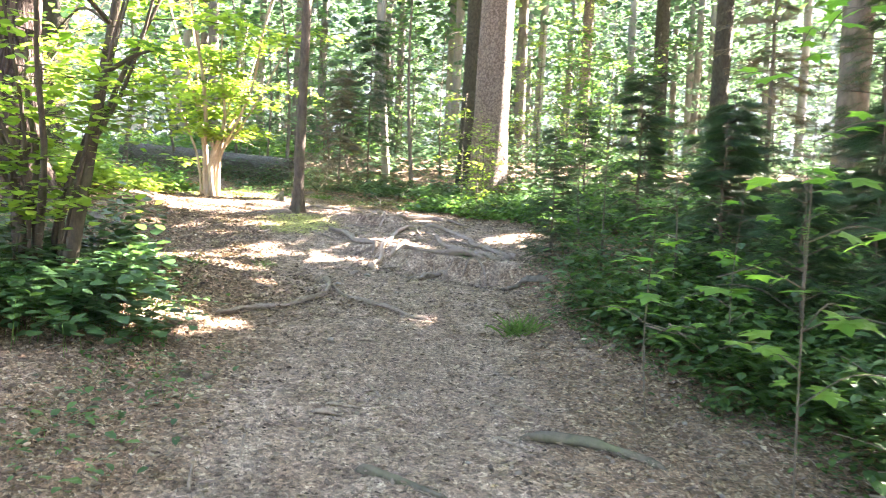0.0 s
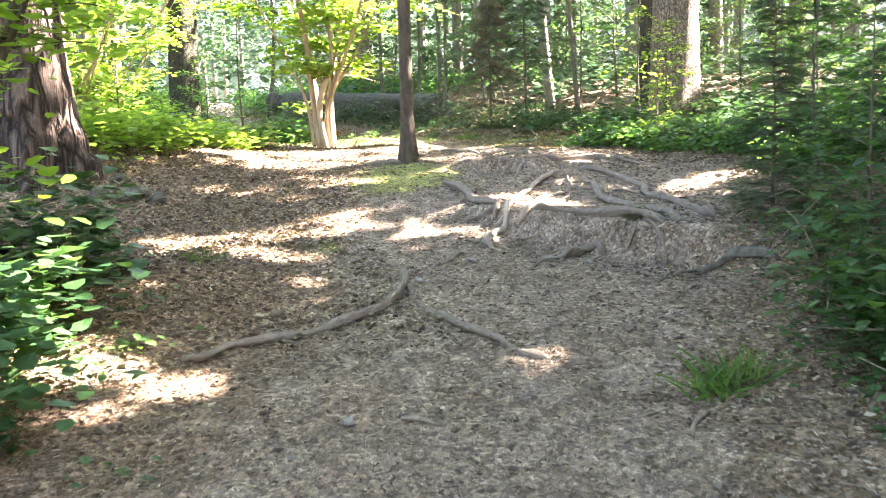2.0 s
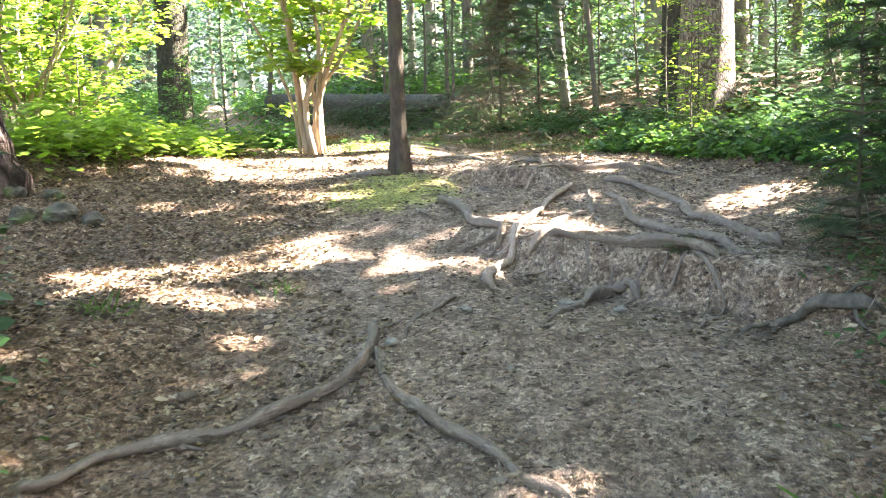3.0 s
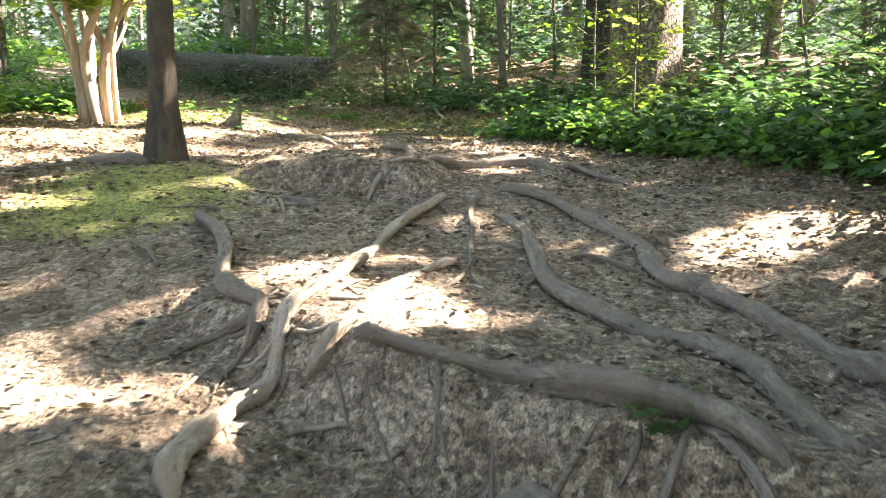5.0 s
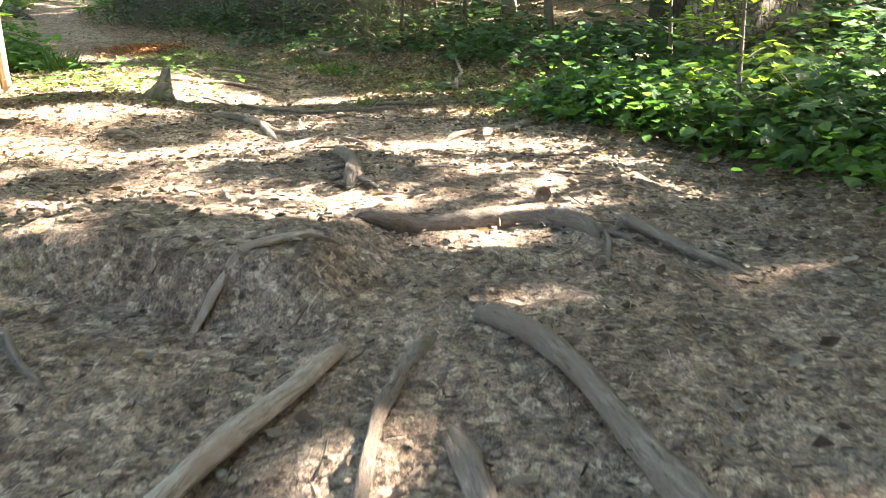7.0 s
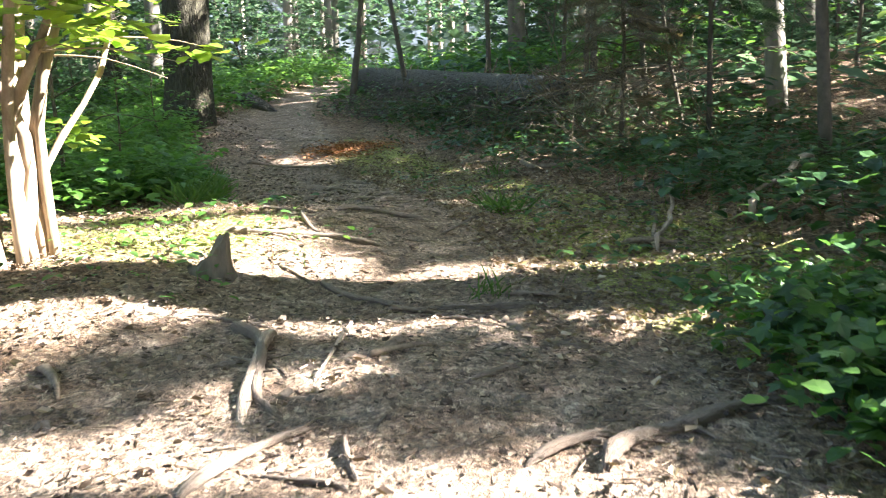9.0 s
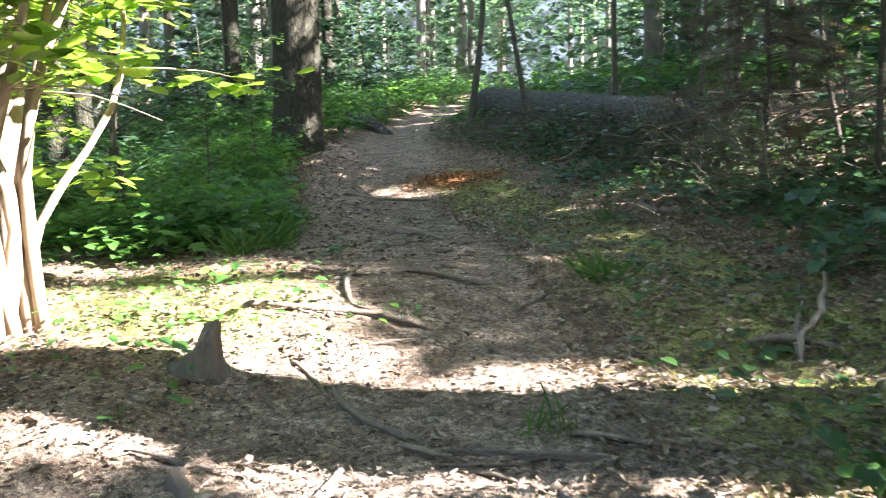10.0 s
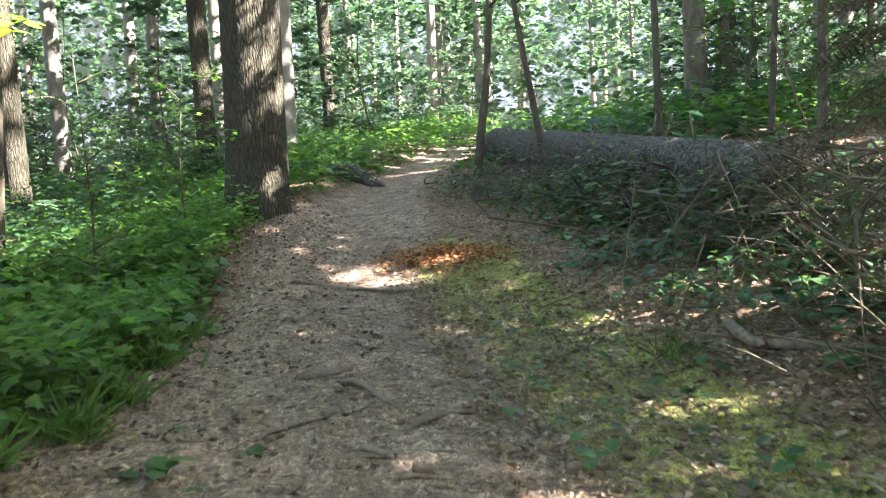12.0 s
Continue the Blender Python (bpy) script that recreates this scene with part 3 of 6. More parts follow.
def foliage(points, n, radius, size, mat, flat=.55, shape=None, seed=0, origin=(0, 0, 0), open_gaps=True, squash=.6):
    """Leaves clustered about the points."""
    rng = np.random.default_rng(seed + 31)
    pts = np.asarray(points)[rng.integers(0, len(points), n)]
    p = pts + rng.normal(0, 1, (n, 3)) * np.array([radius, radius, radius * squash])
    if open_gaps:
        p = p[lets_sun_in(p + np.array(origin), rng, .001, .1 + size * .25)]
    rot = leaf_rots(len(p), flat, rng)
    v, f = spread(*(shape or LEAF), p, rot, rng.uniform(.65, 1.25, len(p)) * size)
    return mesh_np("crown", v, f, mat)


def big_tree(name, x, y, h, r0, r1, label, mat, crown=None, lean=(0, 0), flare=1.4, lobes=5, limbs=6, seed=0, leafmat=M_LEAF_CANOPY, sides=24, rough=.03, rings=30, category="tree"):
    z = gz(x, y)
    t = thing(name, x, y, z, label, category)
    part("trunk", trunk_mesh(h, r0, r1, lean, .006, flare, lobes, sides, rings, mat, rough, seed), t)
    if crown:
        lo, rad, n, size = crown
        tips = limb_set(t, h, limbs, lo, h * .92, rad, r1 * .45, mat, seed)
        tips = tips + np.array([lean[0], lean[1], 0]) * tips[:, 2:3]
        part("crown", foliage(tips, n, rad * .33, size, leafmat, .5, CARD, seed, (x, y, z)), t)
    return t


big_tree("spruce_tree", 1.22, 20.3, 19, .44, .27, "tall spruce with scaly brown bark, sunlit along one side", M_BARK_SPRUCE, (9, 3.4, 5000, .3), (.03, 0), 1.35, 5, 9, 1)
big_tree("spruce_tree", .9, 24.4, 19, .34, .2, "dark-barked tall spruce standing in shade", M_BARK_OLD, (9, 3.2, 4000, .3), (0, 0), 1.3, 5, 8, 2)
big_tree("slim_tree", -2.41, 14.36, 14, .084, .06, "slim straight young tree with reddish brown bark on a mossy mound", M_BARK_RED, (7, 2.2, 1800, .2), (.012, 0), 1.9, 4, 6, 3, M_LEAF_BEECH)
big_tree("pine_tree", -6.3, 12.3, 20, .43, .3, "old pine with thick cracked plated bark", M_BARK_PINE, (12, 3.0, 3000, .3), (-.02, 0), 1.6, 6, 6, 4, rough=.06, rings=60, sides=40)
big_tree("old_tree", -12.05, 25.98, 21, .43, .34, "thick grey-brown tree trunk with mossy foot beside the path", M_BARK_OLD, (11, 4, 5000, .3), (0, 0), 1.25, 5, 8, 5)
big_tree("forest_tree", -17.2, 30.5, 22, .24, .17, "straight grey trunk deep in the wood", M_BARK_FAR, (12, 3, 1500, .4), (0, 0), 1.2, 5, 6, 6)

# tall trees, mostly added, whose crowns roof and shade the wood on the sunny side
for k, (x, y, r) in enumerate([(7.6, 15.4, .3), (5.9, 17.8, .2), (9.5, 11.0, .26), (11, 20, .28), (7.0, 26.6, .25), (13.5, 14.5, .3), (14.3, 29.5, .27), (9.8, 29.5, .24),
                               (5.2, 30.5, .22), (16.5, 20.0, .3), (10.5, 4.5, .28), (15, 8.5, .3), (3.5, 36, .24), (18, 32, .3)]):
    big_tree("forest_tree", x, y, 17 + (k % 4), r, r * .6, "tall forest tree with a shade-casting leafy crown", (M_BARK_GREY, M_BARK_OLD, M_BARK_SPRUCE)[k % 3], (7.5, 4.2, 2600, .42), (0, 0), 1.25, 5, 7, 40 + k, sides=14)

# unseen trees added beside and behind the start, to cut the sky light
for k, (x, y, r) in enumerate([(6.2, 1.5, .2), (7.5, -4.5, .24), (4.2, -7.0, .2), (-6.0, 1.0, .2), (-5.2, -5.0, .22), (8.8, 5.2, .2)]):
    big_tree("forest_tree", x, y, 14 + (k % 3), r, r * .6, "tall forest tree with a shade-casting leafy crown", (M_BARK_GREY, M_BARK_OLD)[k % 2], (4.5, 3.4, 2400, .45), (0, 0), 1.25, 5, 7, 140 + k, sides=14)

# ---------------- saplings and bushes ----------------


def sapling(name, x, y, h, reach, leaves, size, label, mat=M_LEAF_BEECH, bark=M_BARK_THIN, r=.03, branches=11, lean=(0, 0), lo=.2, shape=None, seed=0, category="sapling", flat=.8, group="", split=True):
    """A thin stem, layered branches and level leaves along them."""
    rng = np.random.default_rng(seed + 900)
    z = gz(x, y)
    t = thing(name, x, y, z, label, category, group)
    q = np.array([(0, 0, -.1), (lean[0] * h * .3 + rng.normal(0, .03 * h), lean[1] * h * .3 + rng.normal(0, .03 * h), h * .4), (lean[0] * h, lean[1] * h, h)])
    stem = curve_pts(q, 14)
    v, f = tube(stem, np.linspace(r, r * .2, 14), 8, .05, rng)
    part("stem", mesh_np("stem", v, f, bark, True), t)
    pos = []
    bv = []
    for b in range(branches):
        s = lo + (1 - lo) * (b + rng.uniform(0, .8)) / branches
        p0 = stem[min(13, int(s * 13))]
        a = b * 2.4 + rng.uniform(-.4, .4)
        L = reach * (1.15 - .7 * s) * rng.uniform(.7, 1.2)
        d = np.array([math.cos(a), math.sin(a), 0])
        c = curve_pts([p0, p0 + d * L * .5 + (0, 0, L * .22), p0 + d * L + (0, 0, L * rng.uniform(-.05, .25))], 8)
        bv.append(tube(c, np.linspace(max(.004, r * .35), .003, 8), 5, 0, rng))
        if split:
            part("branch", mesh_np("branch", *bv[-1], bark, True), t)
        n = max(4, int(leaves / branches))
        k = rng.uniform(.15, 1, n) ** .7
        i = np.clip((k * 7).astype(int), 0, 7)
        side = np.array([-d[1], d[0], 0])
        w = rng.normal(0, 1, n) * L * .28 * (1.15 - k * .6)
        pos.append(c[i] + side[None] * w[:, None] + rng.normal(0, .02 + .03 * L, (n, 3)))
    if not split:
        tagged(part("branchwork", mesh_np("branchwork", *join(bv), bark, True), t), kind="stuff")
    p = np.concatenate(pos)
    p = p[lets_sun_in(p + np.array([x, y, z]), rng, .02)]
    v, f = spread(*(shape or LEAF), p, leaf_rots(len(p), flat, rng), rng.uniform(.6, 1.25, len(p)) * size)
    part("foliage", mesh_np("foliage", v, f, mat), t)
    return t


def hazel(x, y, h, stems, r, leaves, size, label, mat=M_LEAF_HAZEL_LIT, seed=0, splay=.35, keep=None, bark=M_BARK_HAZEL):
    """Many stems from one stool, arching outwards, leaves on the upper two thirds."""
    rng = np.random.default_rng(seed + 300)
    z = gz(x, y)
    t = thing("hazel_bush", x, y, z, label, "bush")
    pos = []
    for k in range(stems):
        a = k * 2.4 + rng.uniform(-.5, .5)
        o = np.array([math.cos(a), math.sin(a), 0]) * rng.uniform(.05, .28)
        H = h * rng.uniform(.6, 1.05)
        out = np.array([math.cos(a), math.sin(a), 0]) * splay * H * rng.uniform(.3, 1.1)
        c = curve_pts([o + (0, 0, -.1), o * 1.2 + rng.normal(0, .05, 3) + (0, 0, H * .2), o + out * .35 + rng.normal(0, .09, 3) + (0, 0, H * .45), o + out * .7 + (0, 0, H * .75), o + out + (0, 0, H)], 16)
        rr = r * rng.uniform(.5, 1.1)
        v, f = tube(c, np.linspace(rr, rr * .25, 16) * rng.uniform(.85, 1.15, 16), 10, .1, rng)
        part("stem", mesh_np("stem", v, f, bark, True), t)
        tw = []
        for b in range(7):
            i = rng.integers(5, 15)
            d = random_dirs(1, -.25, .3, rng)[0] * rng.uniform(.4, 1.2)
            tw.append(tube(curve_pts([c[i], c[i] + d * .5 + (0, 0, .05), c[i] + d], 5), np.linspace(.007, .002, 5), 4, 0, rng))
            n = max(3, leaves // (stems * 7))
            s = rng.uniform(.2, 1.1, n)
            pos.append(c[i] + d[None] * s[:, None] + rng.normal(0, .13, (n, 3)) * np.array([1, 1, .5]))
        tagged(part("twig_work", mesh_np("twig_work", *join(tw), bark, True), t), kind="stuff")
    p = np.concatenate(pos)
    if keep:
        p = p[keep(p + np.array([x, y, z]))]
    v, f = spread(*CARD, p, leaf_rots(len(p), .7, rng), rng.uniform(.6, 1.25, len(p)) * size)
    part("foliage", mesh_np("foliage", v, f, mat), t)
    return t


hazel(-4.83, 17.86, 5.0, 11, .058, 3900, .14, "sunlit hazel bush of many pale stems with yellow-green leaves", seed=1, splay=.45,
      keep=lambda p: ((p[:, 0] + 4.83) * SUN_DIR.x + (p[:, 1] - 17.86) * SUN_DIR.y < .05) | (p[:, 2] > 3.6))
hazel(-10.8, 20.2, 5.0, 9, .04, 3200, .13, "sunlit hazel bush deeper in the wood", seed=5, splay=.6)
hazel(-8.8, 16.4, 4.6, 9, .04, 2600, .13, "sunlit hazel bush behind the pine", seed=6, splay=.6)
hazel(-3.95, 8.1, 4.4, 11, .05, 2300, .12, "hazel clump of dark upright stems beside the path", seed=2, splay=.38, mat=M_LEAF_HAZEL_LIT, bark=M_BARK_RED)

sapling("leaning_tree", -3.62, 7.95, 6.0, 1.2, 420, .1, "dark stem leaning out over the path edge", M_LEAF_BEECH, M_BARK_RED, r=.085, branches=9, lean=(.13, .05), lo=.45, seed=99, category="tree")


# needle sprays
def spray_shape():
    v, f = [(-.006, 0, 0), (.006, 0, 0), (0, 1, -.06)], [(0, 1, 2)]
    for k in range(9):
        y = .1 + k * .095
        for s in (-1, 1):
            i = len(v)
            v += [(0, y, -.06 * y), (0, y + .035, -.06 * y), (s * (.26 - .16 * y), y + .16, .02 - .08 * y)]
            f.append((i, i + 1, i + 2) if s > 0 else (i + 1, i, i + 2))
    return np.array(v), np.array(f)


SPRAY = spray_shape()


def conifer(x, y, h, reach, label, mat=M_NEEDLE, whorls=14, per=7, sprays=9, r=.035, droop=.15, size=.22, seed=0, lo=.06, name="young_spruce"):
    rng = np.random.default_rng(seed + 500)
    z = gz(x, y)
    t = thing(name, x, y, z, label, "young spruce")
    zz = np.linspace(-.1, h, 12)
    v, f = tube(np.stack([rng.normal(0, .01, 12), rng.normal(0, .01, 12), zz], 1), np.linspace(r, r * .15, 12), 8, .05, rng)
    part("stem", mesh_np("stem", v, f, M_BARK_THIN, True), t)
    br, pos, fw = [], [], []
    for w in range(whorls):
        s = lo + (1 - lo) * w / whorls
        for b in range(per):
            a = rng.uniform(0, 6.28)
            s = np.clip(lo + (1 - lo) * (w + rng.uniform(-.9, .9)) / whorls, .02, .99)
            L = reach * (1 - s * .88) * rng.uniform(.35, 1.2)
            d = np.array([math.cos(a), math.sin(a), 0])
            tip = -droop + rng.uniform(-.2, .35)
            c = curve_pts([(0, 0, s * h), d * L * .5 + (0, 0, s * h + .06 * L), d * L + (0, 0, s * h + tip * L)], 6)
            br.append(tube(c, np.linspace(.009, .003, 6), 4, 0, rng))
            n = sprays
            k = rng.uniform(.15, 1, n)
            p = c[0] + (c[-1] - c[0]) * k[:, None] + np.array([0, 0, .03])
            side = np.array([-d[1], d[0], 0])
            sg = rng.choice([-1, 1], n)
            fw.append(d[None] * .8 + side[None] * (sg * rng.uniform(.2, 1, n))[:, None] + np.array([0, 0, -.25]) * rng.uniform(.2, 1.4, (n, 1)))
            pos.append(p)
    tagged(part("branchwork", mesh_np("branchwork", *join(br), M_BARK_THIN, True), t), kind="stuff")
    p, fw = np.concatenate(pos), np.concatenate(fw)
    ok = lets_sun_in(p + np.array([x, y, z]), rng, .02)
    p, fw = p[ok], fw[ok]
    up = random_dirs(len(p), .5, 1, rng)
    v, f = spread(*SPRAY, p, basis(fw, up), rng.uniform(.7, 1.3, len(p)) * size)
    part("needle_cover", mesh_np("needle_cover", v, f, mat), t)
    return t


conifer(1.62, 11.6, 1.9, .55, "slender young spruce at the path edge", sprays=8, whorls=16, seed=1, r=.02)
conifer(3.3, 9.5, 2.0, .9, "bushy dark young spruce above the herbs", sprays=26, whorls=14, seed=2)
conifer(3.9, 11.0, 2.3, 1.4, "dark young spruce with drooping boughs", sprays=26, whorls=18, seed=3, size=.28)
conifer(3.2, 13.2, 2.6, 1.1, "young spruce in the shade", sprays=22, whorls=16, seed=4, size=.25)
conifer(5.4, 13.6, 5.5, 1.9, "spruce with bare brown lower boughs", M_NEEDLE_DRY, sprays=18, whorls=16, seed=5, size=.3, r=.06)
conifer(5.6, 10.2, 2.3, 1.4, "dark dense young spruce", sprays=28, whorls=14, seed=6, size=.28)
conifer(2.9, 16.5, 2.2, .9, "young spruce among leafy herbs", sprays=22, whorls=14, seed=7)
conifer(-2.75, 23.3, 3.4, 1.0, "half-dead spruce with thin brown hanging twigs", M_NEEDLE_DRY, sprays=13, whorls=14, lo=.22, seed=8, droop=.5, size=.3, r=.03)
conifer(-2.0, 23.9, 5.0, 1.6, "drooping green spruce over the brushwood", sprays=22, whorls=16, seed=9, droop=.4, size=.3, lo=.3)
conifer(7.5, 14.0, 6.0, 2.3, "tall young spruce in the wood", sprays=22, whorls=18, seed=10, size=.34, r=.07)

conifer(4.3, 7.0, 2.2, 1.1, "dark young spruce in deep shade", sprays=26, whorls=13, seed=14, size=.26)
conifer(5.4, 9.0, 2.2, 1.4, "dark young spruce in deep shade", sprays=26, whorls=16, seed=15, size=.28)
conifer(4.7, 8.7, 2.3, 1.2, "dark bushy young spruce", sprays=26, whorls=13, seed=12, size=.28)
conifer(3.4, 7.6, 1.5, .8, "low dark young spruce in herbs", sprays=26, whorls=11, seed=13, size=.24)

# maples by the path with big lit leaves
sapling("maple_sapling", 1.85, 4.0, 2.75, .75, 70, .17, "young maple with broad bright green lobed leaves", M_LEAF_MAPLE, r=.008, branches=12, shape=LOBED, seed=3, lo=.35)
sapling("maple_sapling", 1.5, 5.6, 1.55, .5, 22, .16, "low young maple with broad lobed leaves", M_LEAF_MAPLE, r=.009, branches=7, shape=LOBED, seed=4, lo=.5)
sapling("maple_sapling", 2.4, 6.4, 1.5, .5, 24, .16, "low young maple with broad lobed leaves", M_LEAF_MAPLE, r=.009, branches=7, shape=LOBED, seed=5, lo=.4)

# saplings that the walk passes or looks at
# some beeches take the yellower lit leaf, as if the sun were on them
for k, (x, y, h, reach, n, mat, lab) in enumerate([
        (.8, 16.6, 1.7, .6, 240, M_LEAF_HAZEL_LIT, "young beech with lit yellow-green leaves at the path edge"),
        (1.0, 18.6, 1.9, 1.0, 420, M_LEAF_HAZEL_LIT, "bushy beech sapling before the tall spruce"),
        (.6, 19.4, 2.6, 1.1, 500, M_LEAF_HAZEL_LIT, "beech sapling with sunlit leaves"),
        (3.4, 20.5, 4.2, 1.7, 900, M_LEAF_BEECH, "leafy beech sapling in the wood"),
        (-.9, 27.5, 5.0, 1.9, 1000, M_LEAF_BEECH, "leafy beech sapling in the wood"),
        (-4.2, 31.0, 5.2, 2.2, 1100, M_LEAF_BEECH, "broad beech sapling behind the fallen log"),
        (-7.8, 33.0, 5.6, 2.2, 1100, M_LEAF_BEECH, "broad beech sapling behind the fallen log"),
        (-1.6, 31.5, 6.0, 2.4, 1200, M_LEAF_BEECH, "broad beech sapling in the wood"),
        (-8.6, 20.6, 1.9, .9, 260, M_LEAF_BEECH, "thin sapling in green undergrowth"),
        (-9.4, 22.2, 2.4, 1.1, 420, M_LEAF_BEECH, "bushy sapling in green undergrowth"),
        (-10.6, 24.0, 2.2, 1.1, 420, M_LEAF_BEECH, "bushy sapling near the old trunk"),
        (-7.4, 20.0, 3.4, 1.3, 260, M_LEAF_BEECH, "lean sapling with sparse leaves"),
        (-8.0, 16.6, 2.4, 1.3, 500, M_LEAF_HAZEL_LIT, "sunlit sapling behind the pine rise"),
        (-10.5, 18.5, 2.6, 1.4, 500, M_LEAF_HAZEL_LIT, "sunlit sapling behind the pine rise"),
        (-12.5, 20.5, 3.2, 1.6, 600, M_LEAF_HAZEL_LIT, "sunlit sapling in the wood"),
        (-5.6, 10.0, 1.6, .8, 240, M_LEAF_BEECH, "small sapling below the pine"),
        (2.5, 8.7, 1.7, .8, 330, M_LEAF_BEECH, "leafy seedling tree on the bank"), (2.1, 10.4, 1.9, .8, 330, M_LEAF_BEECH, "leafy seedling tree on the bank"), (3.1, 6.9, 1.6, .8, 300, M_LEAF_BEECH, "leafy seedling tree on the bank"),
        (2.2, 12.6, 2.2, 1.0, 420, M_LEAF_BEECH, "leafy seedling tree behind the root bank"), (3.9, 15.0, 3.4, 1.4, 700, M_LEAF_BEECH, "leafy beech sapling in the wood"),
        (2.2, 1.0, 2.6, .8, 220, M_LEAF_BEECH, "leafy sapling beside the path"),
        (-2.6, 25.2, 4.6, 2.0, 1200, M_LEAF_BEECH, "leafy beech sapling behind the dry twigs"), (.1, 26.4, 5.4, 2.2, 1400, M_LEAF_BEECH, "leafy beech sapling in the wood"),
        (2.9, 24.2, 5.0, 2.1, 1300, M_LEAF_HAZEL_LIT, "sunlit beech sapling beside the spruces"), (4.6, 22.4, 5.2, 2.2, 1300, M_LEAF_BEECH, "leafy beech sapling in the wood"),
        (3.2, 17.6, 3.6, 1.6, 800, M_LEAF_BEECH, "leafy beech sapling over the herbs"), (4.4, 27.5, 6.0, 2.4, 1400, M_LEAF_HAZEL_LIT, "sunlit beech sapling in the wood")]):
    sapling("beech_sapling", x, y, h, reach, n, .085 if h < 3 else .11, lab, mat, r=.008 + .005 * h, branches=8 + int(h * 2), seed=20 + k)

# slender bare-stemmed trees
for k, (x, y, h, r, lean, lab) in enumerate([
        (-.68, 22.6, 10, .06, (0, 0), "thin dark upright tree in the shade"), (-1.55, 25.5, 12, .13, (0, 0), "pale sunlit trunk behind brown twigs"),
        (-11.2, 29.9, 8, .085, (-.02, .03), "thin dark tree leaning beside the log end"), (-9.0, 28.9, 7, .06, (-.2, .03), "thin bent tree rising over the log"),
        (-6.75, 28.0, 8, .055, (-.07, 0), "thin tree in front of the log"), (-6.0, 29.5, 8, .05, (-.07, 0), "thin tree behind the log"),
        (-5.2, 29.0, 8, .07, (-.1, 0), "thin dark tree behind the log"), (-4.6, 27.0, 8, .05, (.1, 0), "thin curved tree above dead branches"),
        (-3.3, 26.0, 7, .045, (-.12, 0), "thin curved tree above dead branches"),
        (-12.4, 22.5, 9, .06, (.02, 0), "thin dark tree in undergrowth")]):
    # the sunlit trunk gets paler bark to look brighter
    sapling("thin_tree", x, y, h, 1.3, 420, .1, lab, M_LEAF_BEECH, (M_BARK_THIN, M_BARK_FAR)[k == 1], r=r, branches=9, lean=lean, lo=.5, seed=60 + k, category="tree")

# ---------------- the wood behind ----------------
far_rng = np.random.default_rng(5)


def clear_of_path(x, y, gap):
    return x < left_edge(y) - gap or x > right_edge(y) + gap


def roofs_gap(x, y, lo, hi, wide):
    """Whether a crown between heights lo and hi would close one of the light gaps."""
    z = np.repeat(np.linspace(lo, hi, 12), 9) + 2.5
    a = np.tile(np.arange(9) * .7, 12)
    p = np.stack([x + np.cos(a) * wide * (a > 0), y + np.sin(a) * wide * (a > 0), z], 1)
    return bool(shades_gap(p).any())


def far_trees(n):
    protos = []
    for k in range(4):
        h = 20 + k
        t = thing("forest_tree", 0, 200 + 20 * k, 0, "far straight trunk in the bright wood", "tree", "far forest trees")
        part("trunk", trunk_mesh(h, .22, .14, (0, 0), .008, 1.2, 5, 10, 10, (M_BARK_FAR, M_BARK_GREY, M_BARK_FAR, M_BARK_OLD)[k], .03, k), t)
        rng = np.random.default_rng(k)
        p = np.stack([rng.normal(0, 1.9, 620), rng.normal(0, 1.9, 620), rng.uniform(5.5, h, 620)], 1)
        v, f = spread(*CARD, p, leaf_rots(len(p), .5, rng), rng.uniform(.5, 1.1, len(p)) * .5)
        part("crown", mesh_np("crown", v, f, M_LEAF_FAR_HAZED), t)
        protos.append(t)
    made = 0
    while made < n:
        x, y = far_rng.uniform(-60, 34), far_rng.uniform(27, 85)
        # every fourth tree is added unseen behind the start, to block sky light
        if made % 4 == 3:
            x, y = far_rng.uniform(-26, 26), far_rng.uniform(-34, -4)
        if x < -14 and far_rng.uniform() < .25:
            y = far_rng.uniform(16, 40)
        if not clear_of_path(x, y, 3.5) or (abs(x + 8) < 6 and y < 34) or roofs_gap(x, y, 5, 21, 1.8):
            continue
        m = pose(x, y, gz(x, y) - .1, 0, 0, far_rng.uniform(0, 360))
        if made < len(protos):
            protos[made].matrix_basis = m
        else:
            copy_thing(protos[made % 4], m)
        made += 1


far_trees(165)


def far_bushes(n):
    protos = [sapling("understorey_bush", 0, 200 + 9 * k, 5.0 + 1.3 * k, 2.4, 820, .24, "far green understorey bush under tall trees", M_LEAF_FAR_HAZED, r=.04, branches=14, lo=.06, shape=CARD, seed=80 + k, category="bush", flat=.6, group="far understorey", split=False) for k in range(4)]
    made = 0
    while made < n:
        x, y = far_rng.uniform(-42, 26), far_rng.uniform(24, 60)
        # every sixth bush is likewise added behind the start against sky light
        if made % 6 == 5:
            x, y = far_rng.uniform(-22, 22), far_rng.uniform(-26, -3)
        if x < -13 and far_rng.uniform() < .45:
            y = far_rng.uniform(15, 36)
        if x > 5 and far_rng.uniform() < .45:
            y = far_rng.uniform(14, 30)
        if not clear_of_path(x, y, 3.0) or (-12.5 < x < -1 and y < 33) or (-19 < x < -10 and y < 29) or roofs_gap(x, y, 0, 7, 1.5):
            continue
        s = far_rng.uniform(.5, 1.2)
        m = pose(x, y, gz(x, y), 0, 0, far_rng.uniform(0, 360)) @ Matrix.Scale(s, 4)
        if made < len(protos):
            protos[made].matrix_basis = m
        else:
            copy_thing(protos[made % 4], m)
        made += 1


far_bushes(280)


